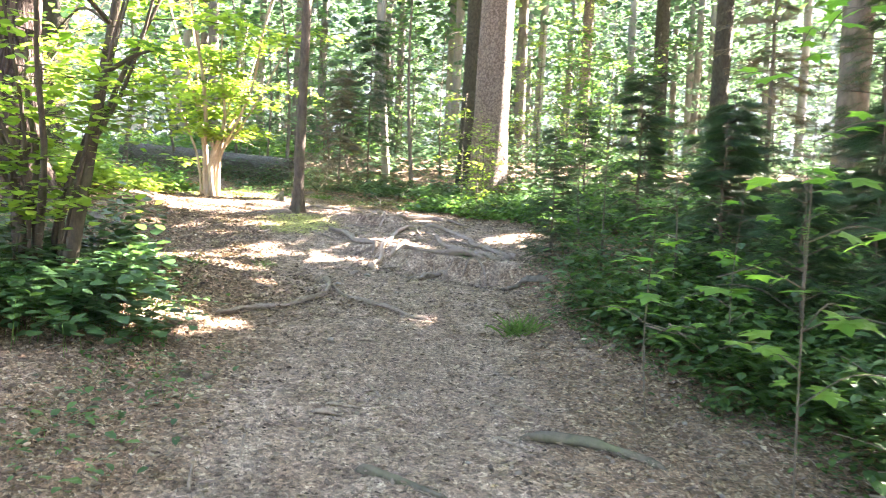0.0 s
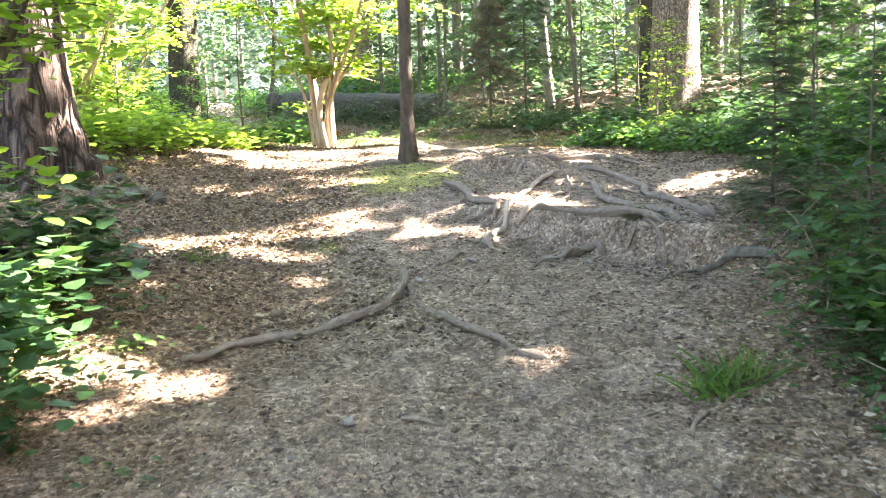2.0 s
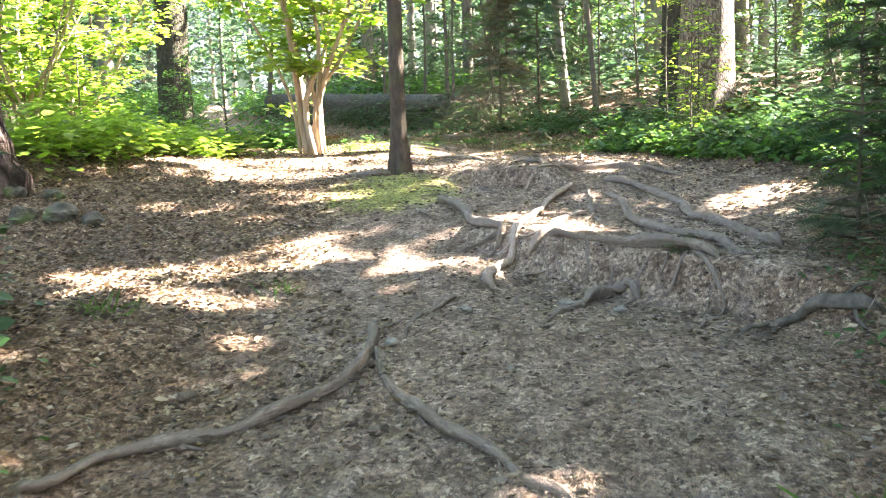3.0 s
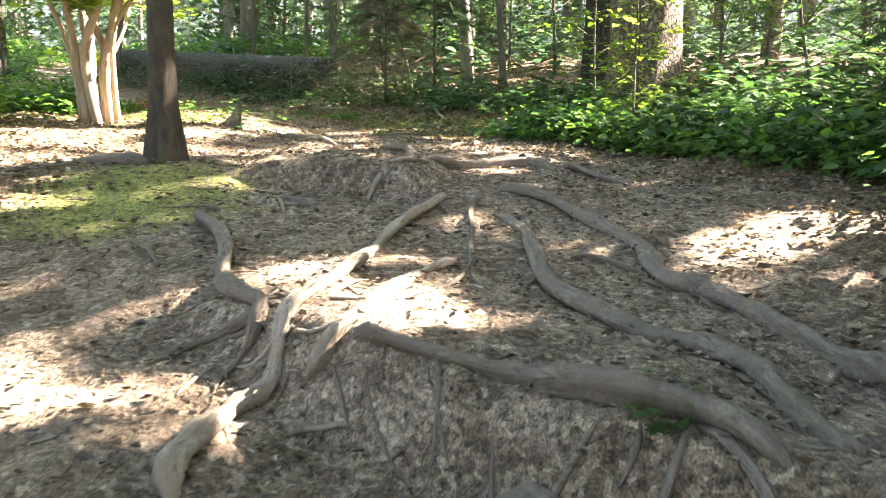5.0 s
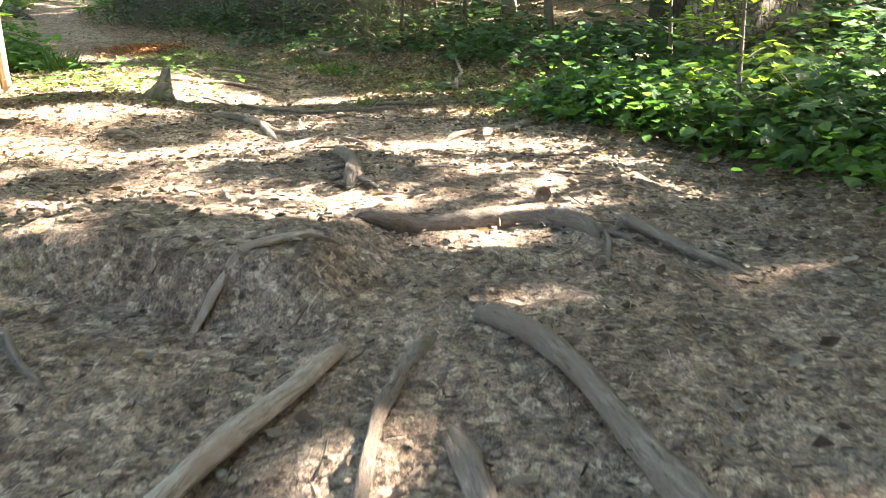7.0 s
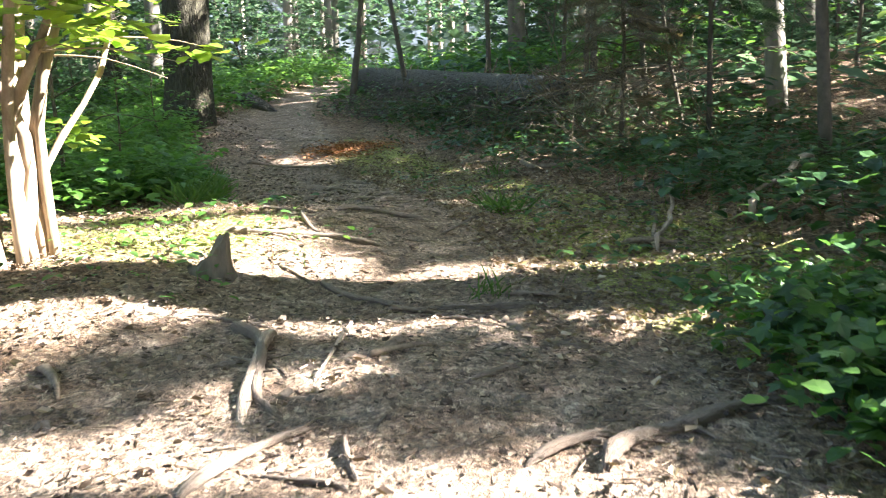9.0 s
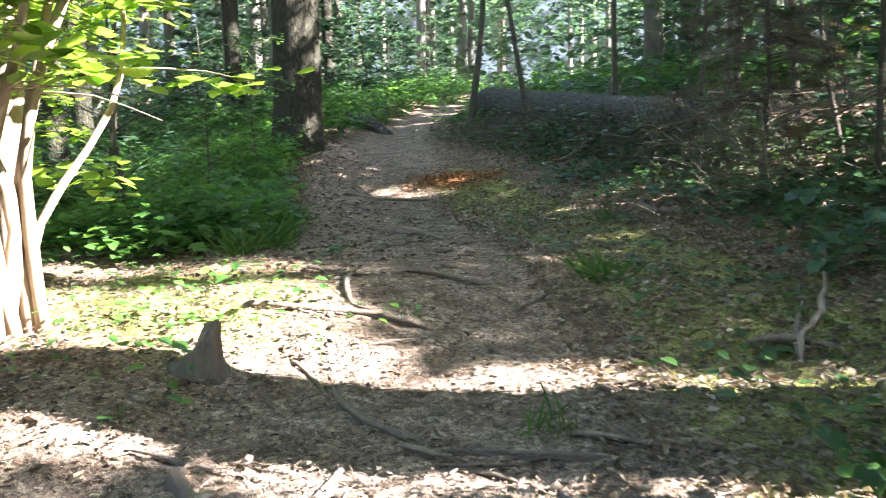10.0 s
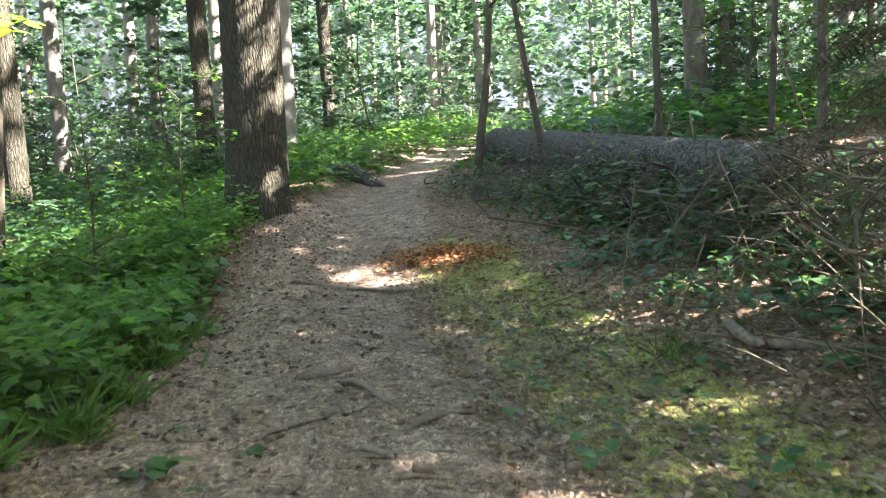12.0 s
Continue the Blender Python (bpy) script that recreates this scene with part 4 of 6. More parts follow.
def distant_wood(n):
    """The leaf wall where the wood closes, past fifty metres."""
    rng = np.random.default_rng(12)
    a = rng.uniform(radians(-75), radians(62), n)
    d = rng.uniform(50, 74, n)
    x, y = np.sin(a) * d, 8 + np.cos(a) * d
    hgt = 18 * rng.uniform(0, 1, n) ** 1.3
    ok = vnoise(x * .16 + 40, hgt * .25 + y * .05, 9) > .27
    p = np.stack([x, y, ground(x, y) + hgt], 1)[ok]
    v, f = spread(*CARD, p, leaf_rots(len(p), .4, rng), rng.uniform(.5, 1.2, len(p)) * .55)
    return tagged(new("distant_wood", mesh_np("distant_wood", v, f, M_LEAF_FAR_HAZED)), "bright leaf wall of the distant wood", "wood", kind="stuff")


distant_wood(40000)


def backdrop_ring():
    """A curved, self-glowing sheet of painted hazy wood far behind all trees."""
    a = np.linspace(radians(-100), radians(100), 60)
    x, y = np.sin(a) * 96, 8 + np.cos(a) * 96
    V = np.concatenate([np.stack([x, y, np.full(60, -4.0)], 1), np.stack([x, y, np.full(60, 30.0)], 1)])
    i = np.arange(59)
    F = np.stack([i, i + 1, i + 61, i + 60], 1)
    return tagged(new("backdrop", mesh_np("backdrop", V, F, M_BACKDROP)), "glowing painted backdrop of the hazy green wood", "backdrop", kind="structure")


backdrop_ring()


# ---------------- undergrowth ----------------
def herb_patch(name, n_plants, place, height, size, mat, label, shape=LEAF, leaves=7, seed=0, flat=.75, spreadr=.14):
    """Low plants: leaves held level on short stalks; place(rng, n) gives plan points."""
    rng = np.random.default_rng(seed + 700)
    xy = place(rng, n_plants)
    z = ground(xy[:, 0], xy[:, 1])
    hh = height * rng.uniform(.3, 1.1, len(xy)) * (.5 + vnoise(xy[:, 0] * .9, xy[:, 1] * .9, seed + 3))
    idx = np.repeat(np.arange(len(xy)), leaves)
    n = len(idx)
    off = rng.normal(0, spreadr, (n, 2))
    top = rng.uniform(.25, 1.0, n)
    p = np.stack([xy[idx, 0] + off[:, 0], xy[idx, 1] + off[:, 1], z[idx] + hh[idx] * top], 1)
    p[:, 2] = np.maximum(p[:, 2], ground(p[:, 0], p[:, 1]) + .02)
    v, f = spread(*shape, p, leaf_rots(n, flat, rng), rng.uniform(.55, 1.3, n) * size)
    ob = new(name, mesh_np(name, v, f, mat))
    tagged(ob, label, "undergrowth", kind="stuff")
    sv, sf = [], []
    pick = rng.permutation(len(xy))[:1200]
    t0 = np.stack([xy[pick, 0], xy[pick, 1], z[pick] - .02], 1)
    t1 = t0 + np.stack([rng.normal(0, .06, len(pick)), rng.normal(0, .06, len(pick)), hh[pick] * .95], 1)
    w = np.array([.003, .0, 0])
    u = np.array([0, .003, 0])
    V = np.concatenate([t0 - w, t0 + w, t1, t0 - u, t0 + u, t1])
    m = len(pick)
    i = np.arange(m)
    F = np.concatenate([np.stack([i, i + m, i + 2 * m], 1), np.stack([i + 3 * m, i + 4 * m, i + 5 * m], 1)])
    part("stalks", mesh_np("stalks", V, F, M_GRASS), ob)
    return ob


def zone(y0, y1, side, lo, hi, power=1.0, thin=0.0):
    """Plan points beside the path: side 1 right, -1 left, lo..hi metres from its edge."""
    def place(rng, n):
        y = rng.uniform(y0, y1, n * 2)
        d = lo + (hi - lo) * rng.uniform(0, 1, n * 2) ** power * (.7 + .5 * vnoise(y * .7, y * .2, 5))
        y = y + rng.normal(0, .22, n * 2)
        x = right_edge(y) + d if side > 0 else left_edge(y) - d
        ok = vnoise(x * .8, y * .8, 17) > thin
        return np.stack([x, y], 1)[ok][:n]
    return place


def heap_points(rng, n):
    s = rng.uniform(0, 1, n)
    p = np.array([-10.6, 29.0]) + (np.array([-3.4, 24.6]) - np.array([-10.6, 29.0])) * s[:, None]
    return p + np.array([.05, .0]) + rng.normal(0, .42, (n, 2))


herb_patch("herbs", 2600, zone(1.5, 9.5, 1, .3, 3.2, 1.1), .55, .1, M_LEAF_HERB, "dense green herbs and seedlings on the path bank", seed=1, leaves=8)
herb_patch("brambles", 900, zone(2, 12, 1, .35, 4.5), .75, .12, M_LEAF_BRAMBLE, "dark bramble leaves in shade", seed=2, leaves=9)
herb_patch("low_herbs", 1100, zone(0, 11, 1, .05, .9), .13, .055, M_LEAF_HERB, "low sprouting herbs at the path edge", seed=3, leaves=5)
herb_patch("dark_herbs", 900, zone(13.2, 17.6, 1, .3, 3.0), .32, .09, M_LEAF_BRAMBLE, "dark green herbs low beside the path", shape=LOBED, seed=24, leaves=7, flat=.5)
herb_patch("leafy_herbs", 1800, zone(12.8, 18.2, 1, .25, 3.2, 1.1), .28, .075, M_LEAF_BEECH, "bright broad-leaved herbs beside the worn roots", seed=4, leaves=8, flat=.5)
herb_patch("brambles", 420, zone(16.6, 18.7, 1, .15, 2.6), .3, .1, M_LEAF_BRAMBLE, "dark lobed bramble leaves at the path edge", shape=LOBED, seed=41, leaves=6, flat=.5)
herb_patch("leafy_herbs", 700, zone(16.6, 18.9, 1, .1, 2.8), .3, .075, M_LEAF_BEECH, "bright green seedlings at the path edge", seed=42, leaves=6, flat=.5)
herb_patch("brambles", 900, zone(14, 21.5, 1, 1.0, 7), .52, .13, M_LEAF_BRAMBLE, "bluish green brambles under the trees", seed=5, leaves=9)
herb_patch("nettles", 300, zone(-1, 6.4, -1, 1.5, 4), .6, .12, M_LEAF_BRAMBLE, "broad drooping bluish green leaves in shade", shape=CARD, seed=26, leaves=8)
herb_patch("nettles", 620, zone(6.5, 9.3, -1, .1, 2.6), .62, .13, M_LEAF_BRAMBLE, "broad drooping bluish green leaves beside the path", shape=CARD, seed=6, leaves=8)
herb_patch("low_herbs", 150, zone(3, 9.5, -1, -.3, .6, thin=.4), .12, .07, M_LEAF_HERB, "low sprouts in leaf litter", seed=7, leaves=4)
herb_patch("sunny_herbs", 1500, zone(13.2, 17, -1, .3, 6), .5, .12, M_LEAF_HAZEL_LIT, "sunlit yellow-green herbs behind the bare slope", shape=CARD, seed=8, leaves=8)
herb_patch("green_herbs", 3200, zone(19.2, 27, -1, .5, 5.5, 1.1), .5, .1, M_LEAF_BEECH, "lush green herbs beside the path", seed=9, leaves=8)
herb_patch("sprouts", 6, lambda rng, n: np.array([(.4, 11.13)]) + rng.normal(0, .03, (n, 2)), .12, .045, M_LEAF_HERB, "small green seedling growing from the bare bank", shape=LOBED, seed=36, leaves=4, spreadr=.03)
herb_patch("lobed_herbs", 260, zone(19.6, 23.5, -1, .35, 2.6), .5, .13, M_LEAF_BEECH, "broad lobed leaves low beside the path", shape=LOBED, seed=51, leaves=6, flat=.6)
herb_patch("green_herbs", 1800, zone(19, 30, -1, 3, 12), .7, .14, M_LEAF_BRAMBLE, "shaded undergrowth in the wood", seed=10, leaves=8)
herb_patch("sprouts", 60, zone(17.6, 19.2, -1, -2.2, 1.2), .16, .07, M_LEAF_BEECH, "few small sprouts in sunlit moss", seed=11, leaves=5)
herb_patch("brambles", 1100, zone(21.5, 27.5, 1, 1.5, 7), .28, .1, M_LEAF_BRAMBLE, "low brambles and seedlings between dead branches", seed=12, leaves=7)
herb_patch("brush_herbs", 420, heap_points, .5, .09, M_LEAF_HERB, "green seedlings growing through dead branches", seed=33, leaves=6)
herb_patch("sprouts", 80, zone(19, 24, 1, -.7, 1.2), .15, .08, M_LEAF_HERB, "seedlings in moss and leaf litter", seed=13, leaves=4)
herb_patch("sprouts", 3, lambda rng, n: np.array([(-4.95, 20.46)]) + rng.normal(0, .05, (n, 2)), .1, .13, M_LEAF_HERB, "broad-leaved seedling at the edge of the trodden path", seed=35, leaves=4)
herb_patch("path_end_herbs", 1500, zone(27, 42, -1, 0, 6), .8, .16, M_LEAF_BEECH, "bright herbs where the path enters the wood", seed=14, leaves=7)
herb_patch("path_end_herbs", 1300, zone(30, 44, 1, 0, 9), .8, .18, M_LEAF_BEECH, "bright herbs where the path enters the wood", seed=15, leaves=7)


def scattered(rng, n):
    p = np.stack([rng.uniform(-34, 24, n * 2), rng.uniform(14, 52, n * 2)], 1)
    ok = (p[:, 0] < left_edge(p[:, 1]) - 3) | (p[:, 0] > right_edge(p[:, 1]) + 3)
    return p[ok][:n]


herb_patch("wood_floor_herbs", 4200, scattered, .7, .22, M_LEAF_FAR_HAZED, "green undergrowth under the far trees", shape=CARD, seed=16, leaves=7, spreadr=.3)


def grass_tuft(x, y, n, size, seed):
    rng = np.random.default_rng(seed)
    fw = random_dirs(n, .35, .95, rng)
    p = np.stack([x + rng.normal(0, .07, n), y + rng.normal(0, .07, n), np.zeros(n)], 1)
    p[:, 2] = ground(p[:, 0], p[:, 1]) - .01
    v, f = spread(*BLADE, p, basis(fw, random_dirs(n, .2, .6, rng)), rng.uniform(.5, 1.2, n) * size)
    return tagged(new("grass_tuft", mesh_np("grass_tuft", v, f, M_GRASS)), "tuft of green grass on bare earth", "grass", kind="stuff")


for k, (x, y, n, s) in enumerate([(.8, 7.95, 90, .22), (.95, 8.1, 70, .2), (-2.85, 20.7, 90, .22), (-3.1, 21.0, 60, .18), (-5.9, 20.4, 110, .28), (-6.3, 20.8, 120, .3), (-6.9, 21.4, 100, .3),
                                  (-5.6, 19.9, 60, .3), (-1.9, 18.6, 40, .16), (-7.6, 22.1, 80, .28), (-4.1, 23.0, 50, .2), (-2.8, 9.6, 40, .16), (-2.2, 10.6, 35, .15)]):
    grass_tuft(x, y, n, s, 1000 + k)


# ---------------- roots and fallen wood ----------------
def ridge_root(name, r, pts, label, category="root", mat=M_ROOT, lift=.32, taper=.45, seed=0, wob=.1, sides=14, step=.03):
    """A root or stick that follows the ground along plan points."""
    rng = np.random.default_rng(seed + 4000)
    c = np.asarray(pts, float)
    length = np.sum(np.hypot(*np.diff(c, axis=0).T))
    n = max(8, int(length / step))
    q = curve_pts(np.c_[c, np.zeros(len(c))], n)
    side = rng.normal(0, r * 1.7, (n, 2))
    for _ in range(4 + int(r / .006)):
        side[1:-1] = (side[:-2] + side[1:-1] + side[2:]) / 3
    q[:, :2] += side
    for _ in range(14 if category == "root" else 2):
        q[1:-1, :2] = (q[:-2, :2] + q[1:-1, :2] + q[2:, :2]) / 3
    s = np.linspace(0, 1, n)
    lump = rng.normal(0, .26, n)
    for _ in range(2 + int(r / .01)):
        lump[1:-1] = (lump[:-2] + lump[1:-1] + lump[2:]) / 3
    swell = .13 * np.sin(s * length * 4.3 + rng.uniform(0, 6)) + .08 * np.sin(s * length * 11 + rng.uniform(0, 6))
    rr = .8 * r * (1.1 - taper * s) * (1 + lump + swell)
    end = np.minimum(s, 1 - s) * length / max(.1, 2.5 * r)
    end = np.clip(end, 0, 1) ** .6 if category == "root" else np.clip(end * 3, .4, 1)
    rr = rr * (.22 + .78 * end)
    z = ground(q[:, 0], q[:, 1])
    k = np.ones(5) / 5
    z = np.convolve(np.pad(z, 2, mode="edge"), k, "valid")
    q[:, 2] = z + rr * lift + .012 * np.sin(s * length * 5 + rng.uniform(0, 6))
    q[:, 2] -= (1 - end) * r * .8
    a = np.arange(sides) * 2 * np.pi / sides
    tw = rng.uniform(0, 6) + s[:, None] * length * rng.uniform(-1.5, 1.5)
    lob = 1 + .2 * np.cos(2 * a[None] + tw) + .15 * np.cos(3 * a[None] - 1.7 * tw) + .1 * np.cos(5 * a[None] + 2.3 * tw)
    q[:, 2] += r * .3 * np.sin(s * length * 3.1 + rng.uniform(0, 6)) * (lift < .6)
    v, f = tube(q, rr, sides, wob, rng, lob)
    v = v - q[0]
    me = mesh_np(name, v, f, mat, True)
    off = rng.uniform(0, 50)
    grain = np.stack([np.tile(np.cos(a), n) * r, np.tile(np.sin(a), n) * r, np.repeat(s * length * .3 + off, sides)], 1)
    grain = np.vstack([grain, [[0, 0, off], [0, 0, off + length * .3]]])
    me.attributes.new("grain", "FLOAT_VECTOR", "POINT").data.foreach_set("vector", grain.ravel().astype(np.float32))
    ob = new(name, me)
    ob.location = q[0]
    if category == "root" and r >= .024:
        for _ in range(1 + int(length * 2.6)):
            i = rng.integers(n // 5, n - 2)
            t = q[i + 1, :2] - q[i - 1, :2]
            b = math.atan2(t[1], t[0]) + rng.choice([-1, 1]) * rng.uniform(.35, 1.1)
            L = rng.uniform(.1, .4)
            k = np.linspace(0, 1, 9)
            b2 = b + rng.normal(0, .5) * k
            c = np.c_[q[i, 0] + np.cos(b2) * L * k, q[i, 1] + np.sin(b2) * L * k, np.zeros(9)]
            c[:, 2] = ground(c[:, 0], c[:, 1]) + .006 - .02 * k ** 3
            c[0, 2] = q[i, 2] - rr[i] * .2
            w, g = tube(c - q[0], np.linspace(rr[i] * .42, .003, 9), 6, .12, rng)
            me = mesh_np("side_root", w, g, mat, True)
            gr = np.c_[w[:, :2] * .3, w[:, 2] + rng.uniform(0, 9)]
            me.attributes.new("grain", "FLOAT_VECTOR", "POINT").data.foreach_set("vector", gr.ravel().astype(np.float32))
            part("side_root", me, ob)
    return tagged(ob, label, category)


WORN, DARK = "worn grey-brown tree root lying bare on trodden earth", "dark rough root half sunk in the path"
ridge_root("tree_root", 0.032, [(-0.45, 13.85), (-0.57, 13.48), (-0.66, 13.09), (-0.67, 12.54), (-0.69, 12.12), (-0.71, 11.86), (-0.74, 11.75), (-0.78, 11.68), (-0.85, 11.56), (-0.86, 11.36), (-0.86, 11.17), (-0.82, 10.98)], "bleached root lying bare on trodden earth", mat=M_ROOT_PALE, lift=0.9, taper=-0.15, seed=0)
ridge_root("tree_root", 0.031, [(-0.31, 12.72), (-0.39, 12.39), (-0.46, 12.05), (-0.49, 11.81), (-0.54, 11.66), (-0.59, 11.62), (-0.65, 11.58)], "bleached root lying bare on trodden earth", mat=M_ROOT_PALE, lift=0.8, taper=0.1, seed=1)
ridge_root("tree_root", 0.019, [(-0.24, 13.96), (-0.31, 13.79), (-0.32, 13.60), (-0.29, 13.35), (-0.26, 13.02), (-0.24, 12.74), (-0.20, 12.50), (-0.15, 12.27)], WORN, lift=1.0, taper=0.4, seed=2)
ridge_root("tree_root", 0.014, [(-0.24, 12.83), (-0.23, 12.50), (-0.25, 12.35), (-0.28, 12.26)], WORN, lift=0.8, taper=0.3, seed=3)
ridge_root("tree_root", 0.014, [(-0.24, 12.83), (-0.18, 12.76), (-0.13, 12.75)], "bleached root lying bare on trodden earth", mat=M_ROOT_PALE, lift=0.9, taper=0.4, seed=4)
ridge_root("tree_root", 0.035, [(-0.16, 13.62), (-0.01, 13.18), (0.09, 12.75), (0.18, 12.37), (0.26, 12.13), (0.37, 11.97), (0.48, 11.90), (0.58, 11.85), (0.69, 11.71), (0.76, 11.56), (0.79, 11.31), (0.79, 11.11), (0.83, 10.95)], WORN, lift=0.8, taper=0, seed=5)
ridge_root("tree_root", 0.035, [(-0.12, 14.04), (0.03, 13.88), (0.19, 13.62), (0.30, 13.38), (0.46, 13.23), (0.56, 12.94), (0.60, 12.69), (0.60, 12.46), (0.68, 12.42), (0.80, 12.38), (0.92, 12.23), (0.98, 12.04), (1.03, 11.77), (1.08, 11.60)], WORN, lift=0.75, taper=-0.25, seed=6)
ridge_root("tree_root", 0.018, [(0.53, 12.62), (0.59, 12.52), (0.68, 12.39)], DARK, lift=0.8, taper=0.3, seed=7)
ridge_root("tree_root", 0.019, [(0.24, 12.91), (0.29, 12.85), (0.39, 12.77), (0.49, 12.66)], DARK, lift=0.6, taper=0.3, seed=8)
ridge_root("tree_root", 0.042, [(-0.54, 11.66), (-0.44, 11.58), (-0.33, 11.52), (-0.21, 11.48), (-0.08, 11.43), (0.02, 11.37), (0.14, 11.31), (0.26, 11.27), (0.36, 11.19), (0.45, 11.17), (0.53, 11.11), (0.59, 11.01), (0.63, 10.94)], "thick root along the lip of the bank", lift=0.75, taper=0, seed=9)
ridge_root("tree_root", 0.022, [(0.34, 11.20), (0.37, 11.11), (0.34, 11.08), (0.28, 11.07)], "root sliding down the bank", lift=0.7, taper=0.3, seed=10)
ridge_root("tree_root", 0.011, [(0.67, 11.70), (0.72, 11.53), (0.75, 11.33), (0.74, 11.13)], WORN, lift=0.8, taper=0.3, seed=11)
ridge_root("tree_root", 0.010, [(0.62, 11.27), (0.68, 11.17), (0.74, 11.10)], WORN, lift=0.8, taper=0.3, seed=12)
ridge_root("tree_root", 0.042, [(-1.77, 13.24), (-1.59, 13.06), (-1.39, 12.71), (-1.24, 12.40), (-1.04, 12.07), (-0.90, 11.86), (-0.81, 11.82)], DARK, lift=0.95, taper=0, seed=13)
ridge_root("tree_root", 0.021, [(-0.79, 11.84), (-0.87, 11.82), (-1.02, 11.89), (-1.15, 11.80), (-1.19, 11.68)], DARK, lift=0.5, taper=0.3, seed=14)
ridge_root("tree_root", 0.010, [(-0.89, 12.04), (-0.82, 11.89), (-0.75, 11.84)], "bleached root lying bare on trodden earth", mat=M_ROOT_PALE, lift=1, taper=0.3, seed=15)
ridge_root("tree_root", 0.010, [(-1.03, 11.52), (-1.03, 11.66), (-1.00, 11.80)], "bleached root lying bare on trodden earth", mat=M_ROOT_PALE, lift=1, taper=0.3, seed=16)
ridge_root("tree_root", 0.013, [(-0.66, 11.87), (-0.61, 11.96), (-0.57, 12.16)], "bleached root lying bare on trodden earth", mat=M_ROOT_PALE, lift=1, taper=0.3, seed=17)
ridge_root("tree_root", 0.013, [(-0.84, 12.85), (-0.74, 12.94), (-0.62, 12.90)], DARK, lift=0.8, taper=0.3, seed=18)
ridge_root("tree_root", 0.011, [(-1.51, 13.80), (-1.49, 13.58), (-1.52, 13.46)], "bleached root lying bare on trodden earth", mat=M_ROOT_PALE, lift=0.9, taper=0.3, seed=19)
ridge_root("tree_root", 0.011, [(-1.50, 13.79), (-1.45, 13.59), (-1.40, 13.41)], "bleached root lying bare on trodden earth", mat=M_ROOT_PALE, lift=0.9, taper=0.3, seed=20)
ridge_root("tree_root", 0.011, [(-1.50, 13.80), (-1.41, 13.58), (-1.32, 13.38)], "bleached root lying bare on trodden earth", mat=M_ROOT_PALE, lift=0.9, taper=0.3, seed=21)
ridge_root("tree_root", 0.011, [(-1.49, 13.80), (-1.38, 13.59), (-1.30, 13.41)], "bleached root lying bare on trodden earth", mat=M_ROOT_PALE, lift=0.9, taper=0.3, seed=22)
ridge_root("tree_root", 0.022, [(-1.49, 13.80), (-1.30, 13.64), (-1.15, 13.55)], DARK, lift=0.7, taper=0.3, seed=23)
ridge_root("tree_root", 0.021, [(-0.93, 13.91), (-0.92, 14.03), (-0.84, 14.09), (-0.75, 14.20), (-0.67, 14.32)], "bleached root lying bare on trodden earth", mat=M_ROOT_PALE, lift=0.6, taper=0.3, seed=26)
ridge_root("tree_root", 0.042, [(-0.68, 14.47), (-0.60, 14.59), (-0.46, 14.72), (-0.30, 14.79), (-0.20, 14.84), (-0.07, 14.85), (0.04, 14.82), (0.11, 14.75)], WORN, lift=0.4, taper=-0.2, seed=27)
ridge_root("tree_root", 0.032, [(0.18, 14.97), (0.24, 14.89), (0.36, 14.83), (0.50, 14.71), (0.66, 14.63)], WORN, lift=0.6, taper=0.4, seed=29)
ridge_root("tree_root", 0.038, [(-1.37, 16.31), (-1.13, 15.88), (-1.02, 15.58), (-0.90, 15.27)], "short thick root crossing the path", lift=0.8, taper=0.1, seed=30)
ridge_root("tree_root", 0.016, [(-0.96, 15.41), (-0.88, 15.37), (-0.80, 15.26)], "bleached root lying bare on trodden earth", mat=M_ROOT_PALE, lift=0.9, taper=0.3, seed=31)
ridge_root("tree_root", 0.026, [(-1.62, 16.20), (-1.64, 16.53), (-1.57, 16.78)], WORN, lift=0.9, taper=0.3, seed=32)
ridge_root("tree_root", 0.032, [(-2.75, 17.5), (-2.55, 17.42), (-2.31, 17.33), (-1.97, 16.91), (-1.78, 16.75)], WORN, lift=0.8, taper=0.3, seed=33)
ridge_root("tree_root", 0.011, [(-2.40, 18.12), (-1.94, 17.27), (-1.77, 16.94)], "bleached root lying bare on trodden earth", mat=M_ROOT_PALE, lift=1.5, taper=0.3, seed=34)
ridge_root("tree_root", 0.016, [(-1.51, 16.77), (-1.35, 16.63), (-1.19, 16.47)], DARK, lift=0.8, taper=0.3, seed=35)
ridge_root("tree_root", 0.022, [(-0.87, 16.80), (-0.78, 17.01), (-0.63, 17.12)], WORN, lift=0.8, taper=0.3, seed=38)
ridge_root("tree_root", 0.029, [(-0.65, 16.86), (-0.60, 17.20), (-0.43, 17.30), (-0.27, 17.81)], WORN, lift=0.8, taper=0.3, seed=39)
ridge_root("tree_root", 0.016, [(-0.96, 16.54), (-0.78, 16.45), (-0.63, 16.45)], WORN, lift=0.8, taper=0.3, seed=40)
ridge_root("tree_root", 0.021, [(0.42, 15.39), (0.55, 15.40)], DARK, lift=0.8, taper=0.3, seed=41)
ridge_root("tree_root", 0.018, [(0.24, 16.83), (0.42, 17.05)], DARK, lift=0.8, taper=0.3, seed=42)
ridge_root("tree_root", 0.019, [(-4.43, 19.60), (-4.12, 19.55), (-3.92, 19.77)], WORN, lift=0.7, taper=0.3, seed=43)
ridge_root("tree_root", 0.016, [(-4.07, 19.64), (-3.58, 19.18), (-3.40, 19.40)], WORN, lift=0.8, taper=0.3, seed=44)
